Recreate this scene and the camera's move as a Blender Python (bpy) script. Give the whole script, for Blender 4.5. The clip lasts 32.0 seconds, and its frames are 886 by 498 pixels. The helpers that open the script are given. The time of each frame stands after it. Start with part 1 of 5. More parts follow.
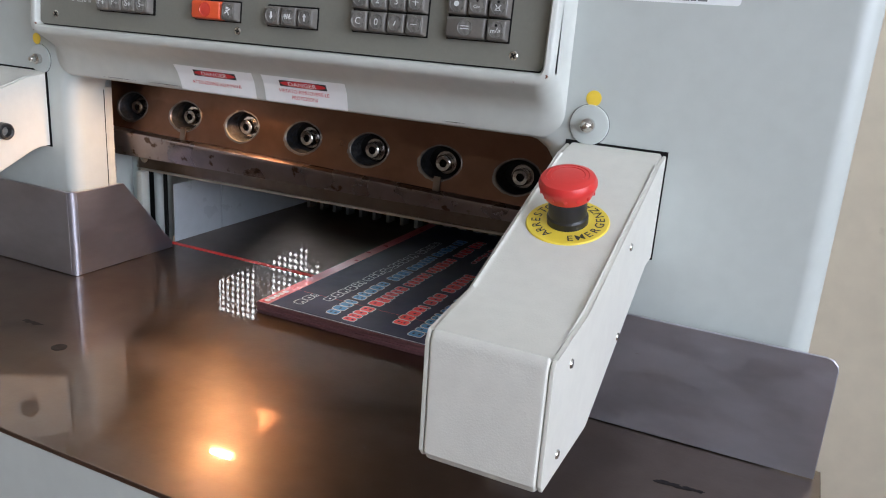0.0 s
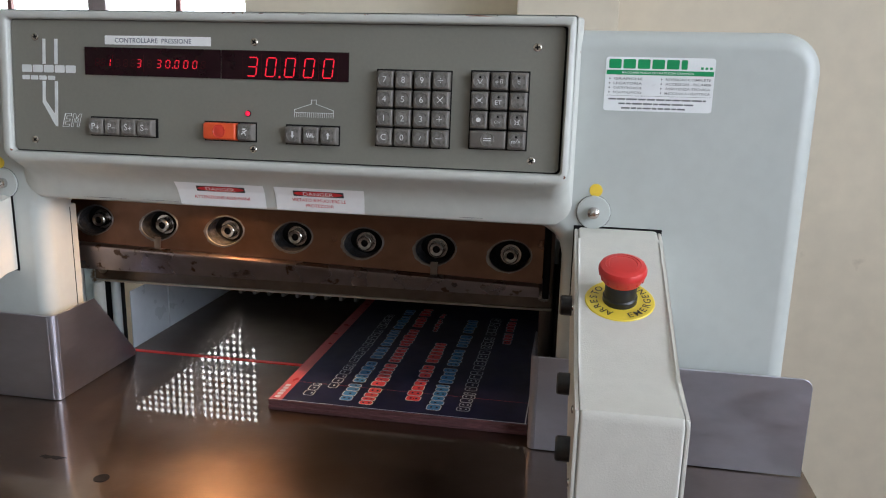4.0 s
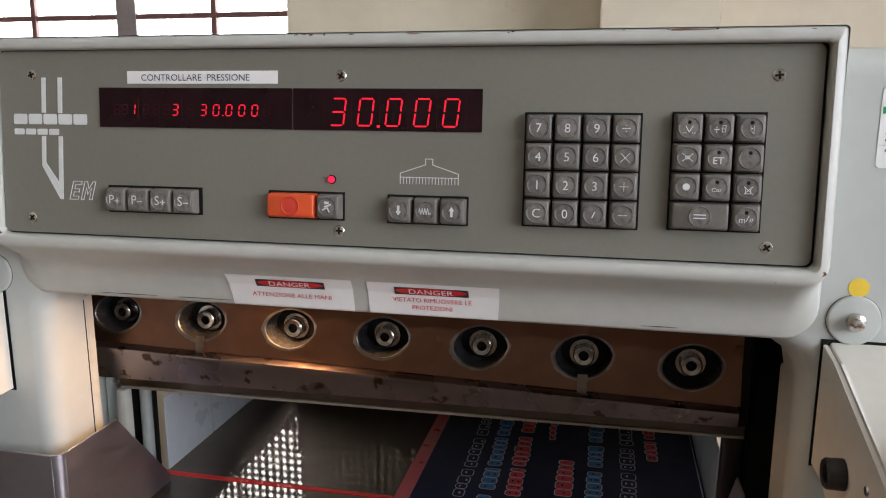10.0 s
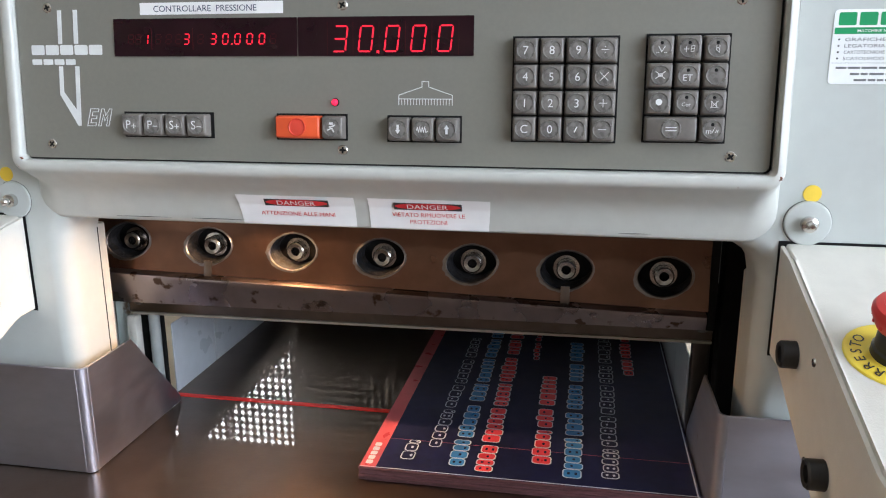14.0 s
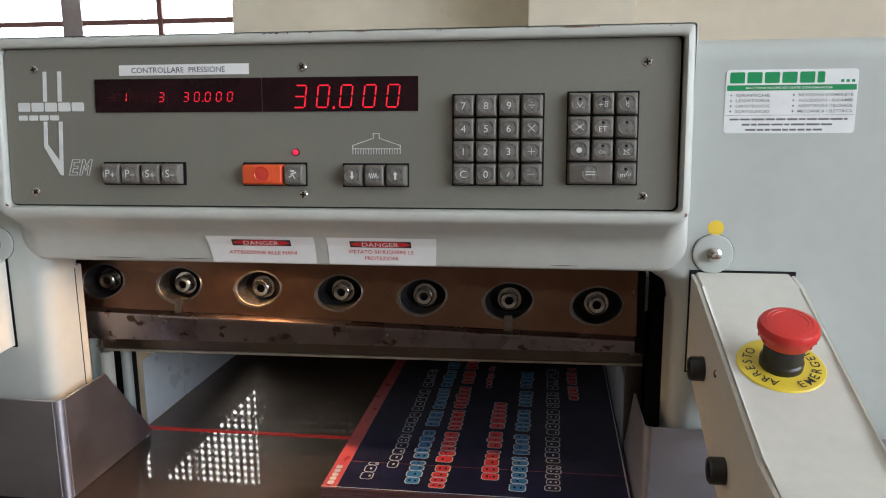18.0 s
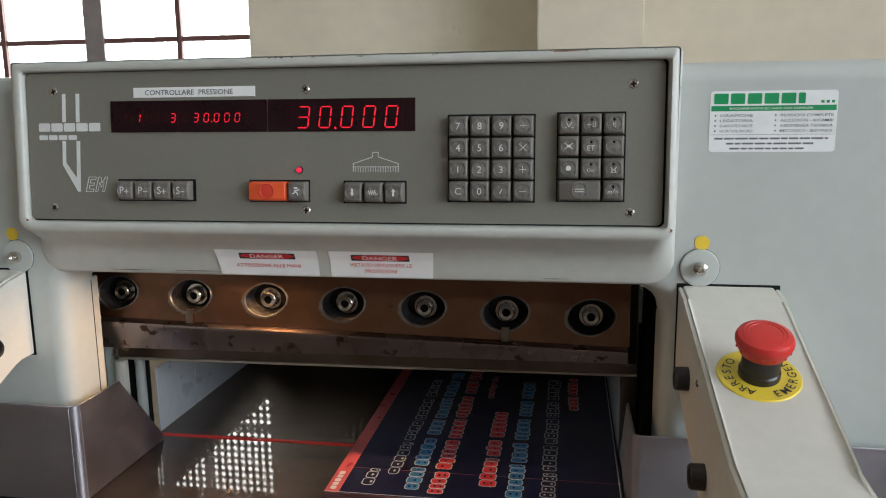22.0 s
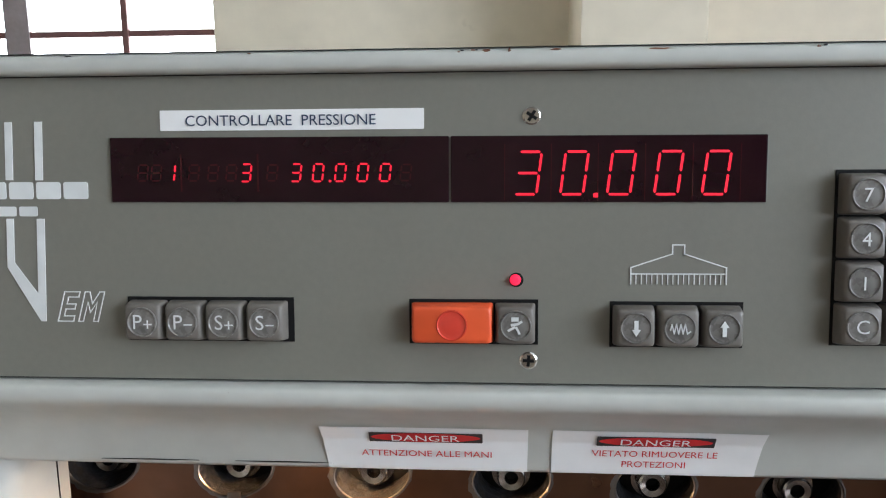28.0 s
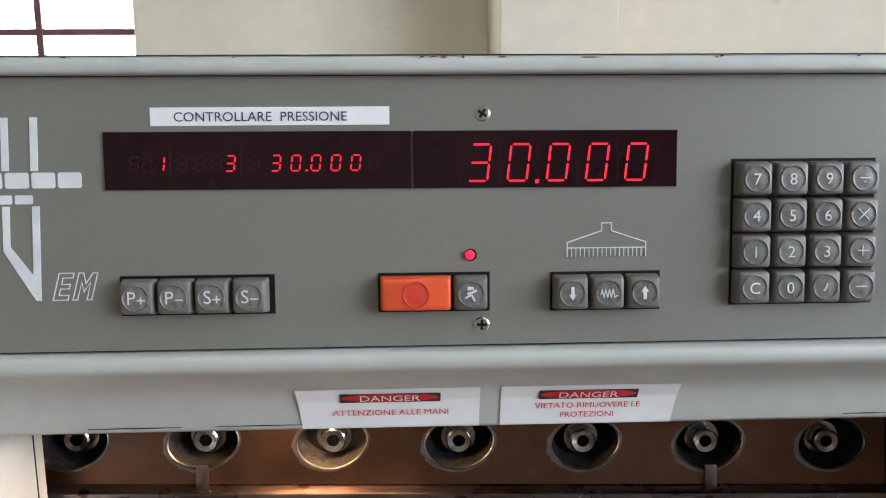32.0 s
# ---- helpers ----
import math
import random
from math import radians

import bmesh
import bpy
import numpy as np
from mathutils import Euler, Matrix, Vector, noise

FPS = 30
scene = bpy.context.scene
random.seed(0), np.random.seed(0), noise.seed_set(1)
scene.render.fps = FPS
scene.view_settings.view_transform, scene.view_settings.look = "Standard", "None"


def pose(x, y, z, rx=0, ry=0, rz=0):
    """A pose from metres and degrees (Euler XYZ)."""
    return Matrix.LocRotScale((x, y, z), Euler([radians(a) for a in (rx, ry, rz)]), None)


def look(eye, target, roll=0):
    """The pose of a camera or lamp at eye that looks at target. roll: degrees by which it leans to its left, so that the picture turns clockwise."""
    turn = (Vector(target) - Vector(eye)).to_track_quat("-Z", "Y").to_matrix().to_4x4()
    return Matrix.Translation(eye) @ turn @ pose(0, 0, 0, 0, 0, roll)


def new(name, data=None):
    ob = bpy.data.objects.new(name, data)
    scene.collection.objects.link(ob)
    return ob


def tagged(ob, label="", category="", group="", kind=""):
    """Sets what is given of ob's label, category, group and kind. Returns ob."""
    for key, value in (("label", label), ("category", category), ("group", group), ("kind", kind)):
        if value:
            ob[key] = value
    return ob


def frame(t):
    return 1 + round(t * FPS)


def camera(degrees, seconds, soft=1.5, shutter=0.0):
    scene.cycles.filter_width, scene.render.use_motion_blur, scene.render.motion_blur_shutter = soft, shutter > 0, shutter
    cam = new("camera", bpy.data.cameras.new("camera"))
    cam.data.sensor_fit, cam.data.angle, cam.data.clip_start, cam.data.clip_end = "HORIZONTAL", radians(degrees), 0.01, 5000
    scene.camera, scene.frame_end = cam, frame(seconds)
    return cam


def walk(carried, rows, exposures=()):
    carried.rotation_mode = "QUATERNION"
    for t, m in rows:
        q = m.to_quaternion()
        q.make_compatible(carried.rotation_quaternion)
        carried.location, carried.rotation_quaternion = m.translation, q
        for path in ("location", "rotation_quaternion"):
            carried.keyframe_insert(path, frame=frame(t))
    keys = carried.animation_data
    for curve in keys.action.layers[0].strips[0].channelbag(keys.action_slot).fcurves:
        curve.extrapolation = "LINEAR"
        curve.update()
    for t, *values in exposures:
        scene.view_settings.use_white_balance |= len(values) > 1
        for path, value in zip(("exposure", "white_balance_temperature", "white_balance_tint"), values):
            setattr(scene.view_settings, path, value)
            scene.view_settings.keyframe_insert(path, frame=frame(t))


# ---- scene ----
cam = camera(60.0, 32.0, soft=1.1)
PATH = [
    (0, (0.5034, -0.6260, 1.2408), (-0.2864, 1.1191, 0.6666), 4.19),
    (0.2, (0.5000, -0.7046, 1.2398), (-0.2002, 1.0855, 0.6785), 4.43),
    (0.5, (0.4849, -0.7750, 1.2599), (-0.1800, 1.0306, 0.6959), 4.38),
    (0.7, (0.4281, -0.8309, 1.2631), (-0.1834, 0.9951, 0.7134), 3.32),
    (0.8, (0.3982, -0.8444, 1.2677), (-0.1826, 0.9878, 0.7082), 2.39),
    (1, (0.3385, -0.8593, 1.2609), (-0.1330, 1.0072, 0.7207), 0.94),
    (1.5, (0.2701, -0.8443, 1.2788), (-0.0284, 1.0592, 0.7304), 1.23),
    (2, (0.2573, -0.8075, 1.2936), (-0.0160, 1.1251, 0.8365), 1.82),
    (2.5, (0.2747, -0.8104, 1.2973), (-0.0555, 1.1121, 0.8475), 1.49),
    (3, (0.2893, -0.8167, 1.2935), (-0.0533, 1.1001, 0.8357), 1.17),
    (3.5, (0.3151, -0.7954, 1.2969), (-0.0162, 1.1259, 0.8516), 1.38),
    (5.5, (0.3204, -0.7090, 1.2977), (-0.0505, 1.2105, 0.8458), 1.25),
    (6, (0.3161, -0.7359, 1.3042), (-0.0673, 1.1764, 0.8487), 0.98),
    (6.5, (0.3227, -0.7669, 1.3088), (-0.0643, 1.1433, 0.8534), 0.65),
    (7, (0.3188, -0.8113, 1.3215), (-0.0508, 1.1012, 0.8703), 0.43),
    (7.5, (0.3212, -0.8220, 1.3189), (-0.0330, 1.0941, 0.8739), 0.25),
    (8, (0.3271, -0.8251, 1.3068), (-0.0222, 1.0959, 0.8852), 0.50),
    (8.5, (0.3236, -0.8144, 1.3164), (-0.0326, 1.1118, 0.9132), 0.58),
    (9, (0.2769, -0.7155, 1.3253), (-0.0603, 1.2167, 0.9376), 0.39),
    (9.5, (0.2077, -0.5794, 1.3251), (-0.1691, 1.3477, 0.9392), 0.40),
    (10, (0.1686, -0.5203, 1.3112), (-0.2442, 1.3967, 0.9189), 0.16),
    (10.5, (0.1620, -0.5091, 1.3094), (-0.2790, 1.3997, 0.9062), -0.01),
    (11, (0.1626, -0.5172, 1.3120), (-0.2927, 1.3857, 0.8978), -0.17),
    (11.5, (0.1606, -0.5222, 1.3141), (-0.3036, 1.3757, 0.8883), -0.25),
    (12, (0.1696, -0.5423, 1.3149), (-0.2991, 1.3537, 0.8821), -0.30),
    (12.5, (0.1732, -0.5647, 1.3149), (-0.2977, 1.3307, 0.8810), -0.34),
    (13, (0.1726, -0.5608, 1.3037), (-0.2987, 1.3337, 0.8712), -0.34),
    (13.5, (0.1648, -0.5740, 1.2974), (-0.2785, 1.3237, 0.8474), -0.36),
    (14, (0.1671, -0.5818, 1.2862), (-0.1856, 1.3257, 0.7989), -0.22),
    (14.5, (0.1642, -0.6023, 1.2951), (-0.1606, 1.3139, 0.8128), -0.27),
    (16.5, (0.1796, -0.6394, 1.2928), (-0.0943, 1.2960, 0.8863), -0.47),
    (17, (0.1874, -0.6457, 1.2944), (-0.0892, 1.2933, 0.8986), -0.57),
    (17.5, (0.1911, -0.6460, 1.2917), (-0.0832, 1.2955, 0.9057), -0.58),
    (18, (0.1944, -0.6497, 1.2942), (-0.0778, 1.2938, 0.9166), -0.54),
    (18.5, (0.2010, -0.6551, 1.2947), (-0.0750, 1.2901, 0.9266), -0.51),
    (19, (0.2052, -0.6638, 1.3021), (-0.0666, 1.2833, 0.9448), -0.47),
    (19.5, (0.2085, -0.6657, 1.3036), (-0.0577, 1.2836, 0.9503), -0.36),
    (20, (0.2063, -0.6638, 1.2990), (-0.0610, 1.2869, 0.9453), -0.31),
    (20.5, (0.2070, -0.6658, 1.3005), (-0.0510, 1.2858, 0.9553), -0.24),
    (21, (0.2077, -0.6757, 1.2994), (-0.0686, 1.2737, 0.9483), -0.33),
    (21.5, (0.2169, -0.6786, 1.3022), (-0.0821, 1.2675, 0.9562), -0.53),
    (22, (0.2182, -0.6750, 1.3009), (-0.1012, 1.2674, 0.9547), -0.66),
    (22.5, (0.2168, -0.6673, 1.2994), (-0.1047, 1.2743, 0.9542), -0.72),
    (23, (0.2141, -0.6617, 1.2969), (-0.1134, 1.2782, 0.9500), -0.73),
    (23.5, (0.2156, -0.6697, 1.2978), (-0.1148, 1.2701, 0.9509), -0.80),
    (24, (0.2231, -0.6894, 1.2990), (-0.1011, 1.2509, 0.9560), -0.81),
    (24.5, (0.2283, -0.7108, 1.3007), (-0.0863, 1.2318, 0.9595), -0.79),
    (25, (0.2235, -0.7155, 1.2985), (-0.0567, 1.2327, 0.9597), -0.77),
    (25.5, (0.1828, -0.7117, 1.2992), (-0.0695, 1.2406, 0.9649), -1.03),
    (26, (0.1165, -0.5662, 1.3011), (-0.0962, 1.3925, 0.9684), -1.34),
    (26.5, (0.0623, -0.4276, 1.3189), (-0.1438, 1.5324, 0.9852), -1.78),
    (28.5, (-0.0423, -0.3361, 1.3249), (-0.1334, 1.6319, 0.9820), 0.16),
    (29, (-0.0357, -0.3475, 1.3187), (-0.0613, 1.6228, 0.9747), 0.49),
    (29.5, (-0.0448, -0.3562, 1.3157), (-0.0336, 1.6146, 0.9688), 0.45),
    (30, (-0.0510, -0.3665, 1.3192), (-0.0146, 1.6045, 0.9740), 0.11),
    (30.5, (-0.0531, -0.3789, 1.3191), (-0.0113, 1.5924, 0.9748), -0.02),
    (31, (-0.0617, -0.3875, 1.3201), (0.0218, 1.5844, 0.9818), 0.01),
    (31.5, (-0.0553, -0.3871, 1.3180), (0.0070, 1.5853, 0.9787), -0.26),
    (32, (-0.0558, -0.3920, 1.3223), (0.0189, 1.5803, 0.9860), -0.35),
]
walk(cam, [(t, look(eye, target, roll)) for t, eye, target, roll in PATH], [(0.0, 0.12, 5750, 15), (1.0, 0.27, 5750, 15), (2.0, 0.0, 5850, 15), (3.5, -0.05, 5850, 14), (7.0, -0.1, 5850, 13), (8.0, -0.17, 5850, 13), (9.0, -0.23, 5850, 13), (10.0, 0.05, 6250, 17), (11.0, 0.27, 5950, 12), (12.0, 0.2, 5900, 13), (13.0, 0.1, 5750, 12), (14.0, 0.6, 5750, 13), (14.5, 0.55, 5800, 13), (16.5, 0.07, 6000, 13), (18.0, 0.03, 6050, 12), (20.0, -0.17, 6150, 12), (24.0, -0.17, 6000, 9), (26.0, -0.16, 6000, 9), (28.5, 0.36, 5750, 11), (30.0, 0.44, 5750, 11), (32.0, 0.38, 5750, 11)])


# ---- light ----
world = bpy.data.worlds.new("sky")
scene.world = world
world.use_nodes = True
wn = world.node_tree.nodes
sky = wn.new("ShaderNodeTexSky")
sky.sky_type, sky.sun_disc = "NISHITA", False
sky.sun_elevation, sky.sun_rotation = radians(38), radians(200)
world.node_tree.links.new(sky.outputs[0], wn["Background"].inputs[0])
wn["Background"].inputs[1].default_value = 0.12


def area_lamp(name, eye, target, w, h, power, colour):
    d = bpy.data.lights.new(name, "AREA")
    d.shape, d.size, d.size_y, d.energy, d.color = "RECTANGLE", w, h, power, colour
    o = new(name, d)
    o.matrix_world = look(eye, target)
    return o


# daylight in the openings of the windows: north behind the machine, east at the side
area_lamp("window_light_north", (-1.6, 1.63, 1.98), (-1.6, 0.0, 1.98), 1.6, 1.0, 4, (0.88, 0.95, 1.0))
area_lamp("window_light_east", (2.96, -1.9, 2.0), (0.0, -1.9, 2.0), 3.0, 1.5, 105, (0.90, 0.95, 1.0))
# ---- materials ----
def material(name, colour, rough=0.5, metal=0.0, vary=0.12, scale=6.0, fine=90.0, bump=0.0, bump_scale=200.0, stretch=(1, 1, 1),
             spot=None, spot_scale=8.0, spot_at=0.68, rough_vary=0.12, emit=None, power=0.0, coat=0.0, random_tone=0.0):
    """A surface with broad and fine tone, worn spots, uneven gloss and fine relief, all at true size."""
    m = bpy.data.materials.new(name)
    m.use_nodes = True
    t = m.node_tree
    n, l = t.nodes, t.links
    b = n["Principled BSDF"]
    co = n.new("ShaderNodeTexCoord")
    mp = n.new("ShaderNodeMapping")
    mp.inputs["Scale"].default_value = stretch
    l.new(co.outputs["Object"], mp.inputs[0])

    def noise_node(s, detail=5.0, w=mp):
        x = n.new("ShaderNodeTexNoise")
        x.inputs["Scale"].default_value, x.inputs["Detail"].default_value = s, detail
        l.new(w.outputs[0], x.inputs["Vector"])
        return x

    def ramp(x, a, c, lo, hi):
        r = n.new("ShaderNodeMapRange")
        r.inputs[1].default_value, r.inputs[2].default_value, r.inputs[3].default_value, r.inputs[4].default_value = a, c, lo, hi
        l.new(x, r.inputs[0])
        return r.outputs[0]

    def times(colour_socket, value_socket):
        x = n.new("ShaderNodeMix")
        x.data_type, x.blend_type = "RGBA", "MULTIPLY"
        x.inputs[0].default_value = 1.0
        l.new(colour_socket, x.inputs[6])
        l.new(value_socket, x.inputs[7])
        return x.outputs[2]

    base = n.new("ShaderNodeRGB")
    base.outputs[0].default_value = (*colour, 1)
    broad, small = noise_node(scale), noise_node(fine, 3.0)
    out = times(base.outputs[0], ramp(broad.outputs[0], 0.3, 0.7, 1 - vary, 1 + vary))
    out = times(out, ramp(small.outputs[0], 0.3, 0.7, 1 - vary * 0.5, 1 + vary * 0.5))
    if random_tone:
        info = n.new("ShaderNodeObjectInfo")
        out = times(out, ramp(info.outputs["Random"], 0, 1, 1 - random_tone, 1 + random_tone))
    if spot:
        s = noise_node(spot_scale, 8.0)
        mask = ramp(s.outputs[0], spot_at, spot_at + 0.05, 0, 1)
        mix = n.new("ShaderNodeMix")
        mix.data_type = "RGBA"
        l.new(mask, mix.inputs[0])
        l.new(out, mix.inputs[6])
        mix.inputs[7].default_value = (*spot, 1)
        out = mix.outputs[2]
    l.new(out, b.inputs["Base Color"])
    b.inputs["Metallic"].default_value = metal
    gloss = noise_node(scale * 2.3, 6.0)
    l.new(ramp(gloss.outputs[0], 0.3, 0.7, max(0.02, rough * (1 - rough_vary)), min(1, rough * (1 + rough_vary))), b.inputs["Roughness"])
    if bump:
        g = noise_node(bump_scale, 4.0)
        u = n.new("ShaderNodeBump")
        u.inputs["Strength"].default_value, u.inputs["Distance"].default_value = bump, 0.001
        l.new(g.outputs[0], u.inputs["Height"])
        l.new(u.outputs[0], b.inputs["Normal"])
    if coat:
        b.inputs["Coat Weight"].default_value, b.inputs["Coat Roughness"].default_value = coat, 0.06
    if emit:
        b.inputs["Emission Color"].default_value, b.inputs["Emission Strength"].default_value = (*emit, 1), power
    return m


PAINT = material("grey_green_machine_paint", (0.50, 0.53, 0.505), 0.38, vary=0.05, scale=3, fine=60, bump=0.06, bump_scale=260, spot=(0.10, 0.10, 0.09), spot_scale=34, spot_at=0.765)
PAINT_CONSOLE = material("worn_console_paint", (0.525, 0.535, 0.495), 0.36, vary=0.06, scale=5, fine=80, bump=0.06, bump_scale=260, spot=(0.20, 0.10, 0.06), spot_scale=55, spot_at=0.75)
CREAM = material("cream_structured_paint", (0.64, 0.625, 0.565), 0.5, vary=0.05, scale=4, bump=0.22, bump_scale=700)
INNER = material("pale_inner_paint", (0.52, 0.52, 0.47), 0.45, vary=0.10, scale=9, spot=(0.20, 0.12, 0.06), spot_scale=22, spot_at=0.66, bump=0.08)
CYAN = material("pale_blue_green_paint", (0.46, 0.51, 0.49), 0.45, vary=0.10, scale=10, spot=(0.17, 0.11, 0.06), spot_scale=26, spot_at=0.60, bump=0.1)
PLATE = material("grey_faceplate_lacquer", (0.203, 0.198, 0.168), 0.42, vary=0.05, scale=5, fine=300, bump=0.05, bump_scale=900, spot=(0.06, 0.06, 0.055), spot_scale=90, spot_at=0.79)
KEY = material("brown_grey_key_plastic", (0.140, 0.128, 0.112), 0.42, vary=0.12, scale=60, fine=400, bump=0.05, bump_scale=900, random_tone=0.12)
LENS = material("clear_grey_key_lens", (0.165, 0.158, 0.145), 0.28, vary=0.18, scale=120, random_tone=0.2, coat=0.15)
ORANGE = material("orange_red_key_plastic", (0.78, 0.105, 0.030), 0.34, vary=0.06, scale=40, bump=0.03)
ORANGE_LENS = material("red_key_lens", (0.70, 0.06, 0.035), 0.18, vary=0.06, scale=60, coat=0.5)
WHITE_INK = material("white_ink", (0.72, 0.74, 0.73), 0.5, vary=0.06, scale=80)
BLACK = material("black_plastic", (0.014, 0.014, 0.015), 0.38, vary=0.2, scale=50)
# Near-black for joints and slots, also standing for shadow in recesses.
GAP = material("gap_and_recess_shadow", (0.010, 0.010, 0.010), 0.7, vary=0.2, scale=50)
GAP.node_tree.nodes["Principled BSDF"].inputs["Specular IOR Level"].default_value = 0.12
GLASS_DARK = material("dark_red_display_glass", (0.015, 0.004, 0.007), 0.10, vary=0.2, scale=30)
GLASS_DARK.node_tree.nodes["Principled BSDF"].inputs["Specular IOR Level"].default_value = 0.28
GHOST = material("unlit_segment", (0.050, 0.006, 0.009), 0.2, vary=0.1, scale=50)
LIT = material("lit_red_segment", (0.5, 0.01, 0.02), 0.4, vary=0.02, emit=(1.0, 0.012, 0.035), power=0.95)
LED = material("lit_red_led", (0.7, 0.02, 0.05), 0.2, vary=0.02, emit=(1.0, 0.02, 0.08), power=0.7)
CHROME = material("nickel_screw_metal", (0.62, 0.60, 0.57), 0.22, 1.0, vary=0.1, scale=120)
TABLE = material("polished_steel_table", (0.185, 0.135, 0.105), 0.38, 1.0, vary=0.10, scale=5, fine=40, stretch=(1, 1, 1), rough_vary=0.2, bump=0.10, bump_scale=260, spot=(0.14, 0.105, 0.085), spot_scale=22, spot_at=0.77)


def polished(m, share, rough):
    """Adds the sharper gloss of a polished face over the brushed one."""
    n, l = m.node_tree.nodes, m.node_tree.links
    g = n.new("ShaderNodeBsdfAnisotropic")
    g.inputs["Color"].default_value = (0.50, 0.465, 0.44, 1)
    g.inputs["Roughness"].default_value = rough
    mix = n.new("ShaderNodeMixShader")
    co = n.new("ShaderNodeTexCoord")
    w = n.new("ShaderNodeTexNoise")
    w.inputs["Scale"].default_value, w.inputs["Detail"].default_value = 9.0, 6.0
    l.new(co.outputs["Object"], w.inputs["Vector"])
    r = n.new("ShaderNodeMapRange")
    r.inputs[1].default_value, r.inputs[2].default_value, r.inputs[3].default_value, r.inputs[4].default_value = 0.3, 0.7, share * 0.75, share * 1.2
    l.new(w.outputs[0], r.inputs[0])
    l.new(r.outputs[0], mix.inputs[0])
    # fine rubbing marks in two directions
    marks = []
    for turn, reach in ((24, (14, 420, 1)), (-63, (10, 300, 1))):
        mp = n.new("ShaderNodeMapping")
        mp.inputs["Rotation"].default_value, mp.inputs["Scale"].default_value = (0, 0, radians(turn)), reach
        l.new(co.outputs["Object"], mp.inputs[0])
        x = n.new("ShaderNodeTexNoise")
        x.inputs["Scale"].default_value, x.inputs["Detail"].default_value = 1.0, 3.0
        l.new(mp.outputs[0], x.inputs["Vector"])
        marks.append(x.outputs[0])
    add = n.new("ShaderNodeMath")
    l.new(marks[0], add.inputs[0])
    l.new(marks[1], add.inputs[1])
    bp = n.new("ShaderNodeBump")
    bp.inputs["Strength"].default_value, bp.inputs["Distance"].default_value = 0.10, 0.0004
    l.new(add.outputs[0], bp.inputs["Height"])
    old = [k for k in l if k.to_node.name == "Principled BSDF" and k.to_socket.name == "Normal"]
    if old:
        l.new(old[0].from_socket, bp.inputs["Normal"])
    l.new(bp.outputs[0], n["Principled BSDF"].inputs["Normal"])
    l.new(n["Principled BSDF"].outputs[0], mix.inputs[1])
    l.new(g.outputs[0], mix.inputs[2])
    l.new(mix.outputs[0], n["Material Output"].inputs["Surface"])


polished(TABLE, 0.26, 0.028)
GUARD = material("brushed_sheet_steel", (0.48, 0.485, 0.555), 0.44, 1.0, vary=0.06, scale=9, fine=70, stretch=(1, 1, 2.5), bump=0.05, bump_scale=180, spot=(0.25, 0.22, 0.22), spot_scale=18, spot_at=0.72)
BEAM = material("oily_brown_steel_beam", (0.150, 0.083, 0.057), 0.35, 1.0, vary=0.18, scale=7, fine=60, rough_vary=0.25, bump=0.06, bump_scale=150, spot=(0.08, 0.05, 0.035), spot_scale=24, spot_at=0.70)
KNIFE = material("ground_knife_steel", (0.26, 0.232, 0.240), 0.30, 1.0, vary=0.12, scale=8, fine=70, rough_vary=0.3, bump=0.05, bump_scale=170, spot=(0.09, 0.06, 0.045), spot_scale=55, spot_at=0.60)
RECESS = material("scuffed_recess_steel", (0.20, 0.19, 0.185), 0.38, 1.0, vary=0.25, scale=60, bump=0.2, bump_scale=400)
# Steel darkened in its colour, against lamp spill and for the inner shadow.
POCKET = material("darkened_pocket_steel", (0.055, 0.055, 0.058), 0.8, 1.0, vary=0.4, scale=50, fine=300, bump=1.0, bump_scale=420, spot=(0.05, 0.045, 0.04), spot_scale=120, spot_at=0.55)
STAIN_SHADOW = material("dark_stain_and_shadow", (0.014, 0.011, 0.010), 0.6, vary=0.2, scale=60)
STAIN_SHADOW.node_tree.nodes["Principled BSDF"].inputs["Specular IOR Level"].default_value = 0.2
BOLT = material("bright_bolt_steel", (0.40, 0.39, 0.38), 0.24, 1.0, vary=0.2, scale=90)
CLAMP = material("brown_clamp_steel", (0.15, 0.125, 0.108), 0.36, 1.0, vary=0.2, scale=9, fine=70, bump=0.08, spot=(0.05, 0.035, 0.025), spot_scale=20, spot_at=0.66)
CREAM_EDGE = material("worn_clamp_edge", (0.36, 0.33, 0.27), 0.5, 0.4, vary=0.2, scale=30)
RED = material("red_button_plastic", (0.62, 0.035, 0.03), 0.38, vary=0.05, scale=40, bump=0.05)
YELLOW = material("yellow_plate", (0.80, 0.62, 0.055), 0.35, vary=0.05, scale=40)
DOT = material("yellow_dot_paper", (0.85, 0.60, 0.05), 0.55, vary=0.05, scale=60)
INK = material("black_ink", (0.03, 0.03, 0.03), 0.5, vary=0.05)
GREY_INK = material("grey_print", (0.16, 0.17, 0.17), 0.5, vary=0.05)
INK_BLUE = material("dark_blue_ink", (0.03, 0.05, 0.10), 0.5, vary=0.05)
RED_INK = material("red_ink", (0.60, 0.02, 0.025), 0.5, vary=0.05)
GREEN_INK = material("green_ink", (0.01, 0.30, 0.10), 0.45, vary=0.05)
STICKER = material("white_sticker", (0.88, 0.88, 0.87), 0.35, vary=0.03, scale=20)
SILVER = material("silver_white_sticker", (0.86, 0.88, 0.88), 0.30, 0.0, vary=0.04, scale=30)
STRIP = material("red_cutting_stick", (0.86, 0.035, 0.025), 0.4, vary=0.10, scale=30, fine=200, bump=0.1, emit=None)
NAVY = material("navy_printed_cover", (0.012, 0.014, 0.052), 0.42, vary=0.25, scale=14, fine=120, bump=0.03, bump_scale=60)
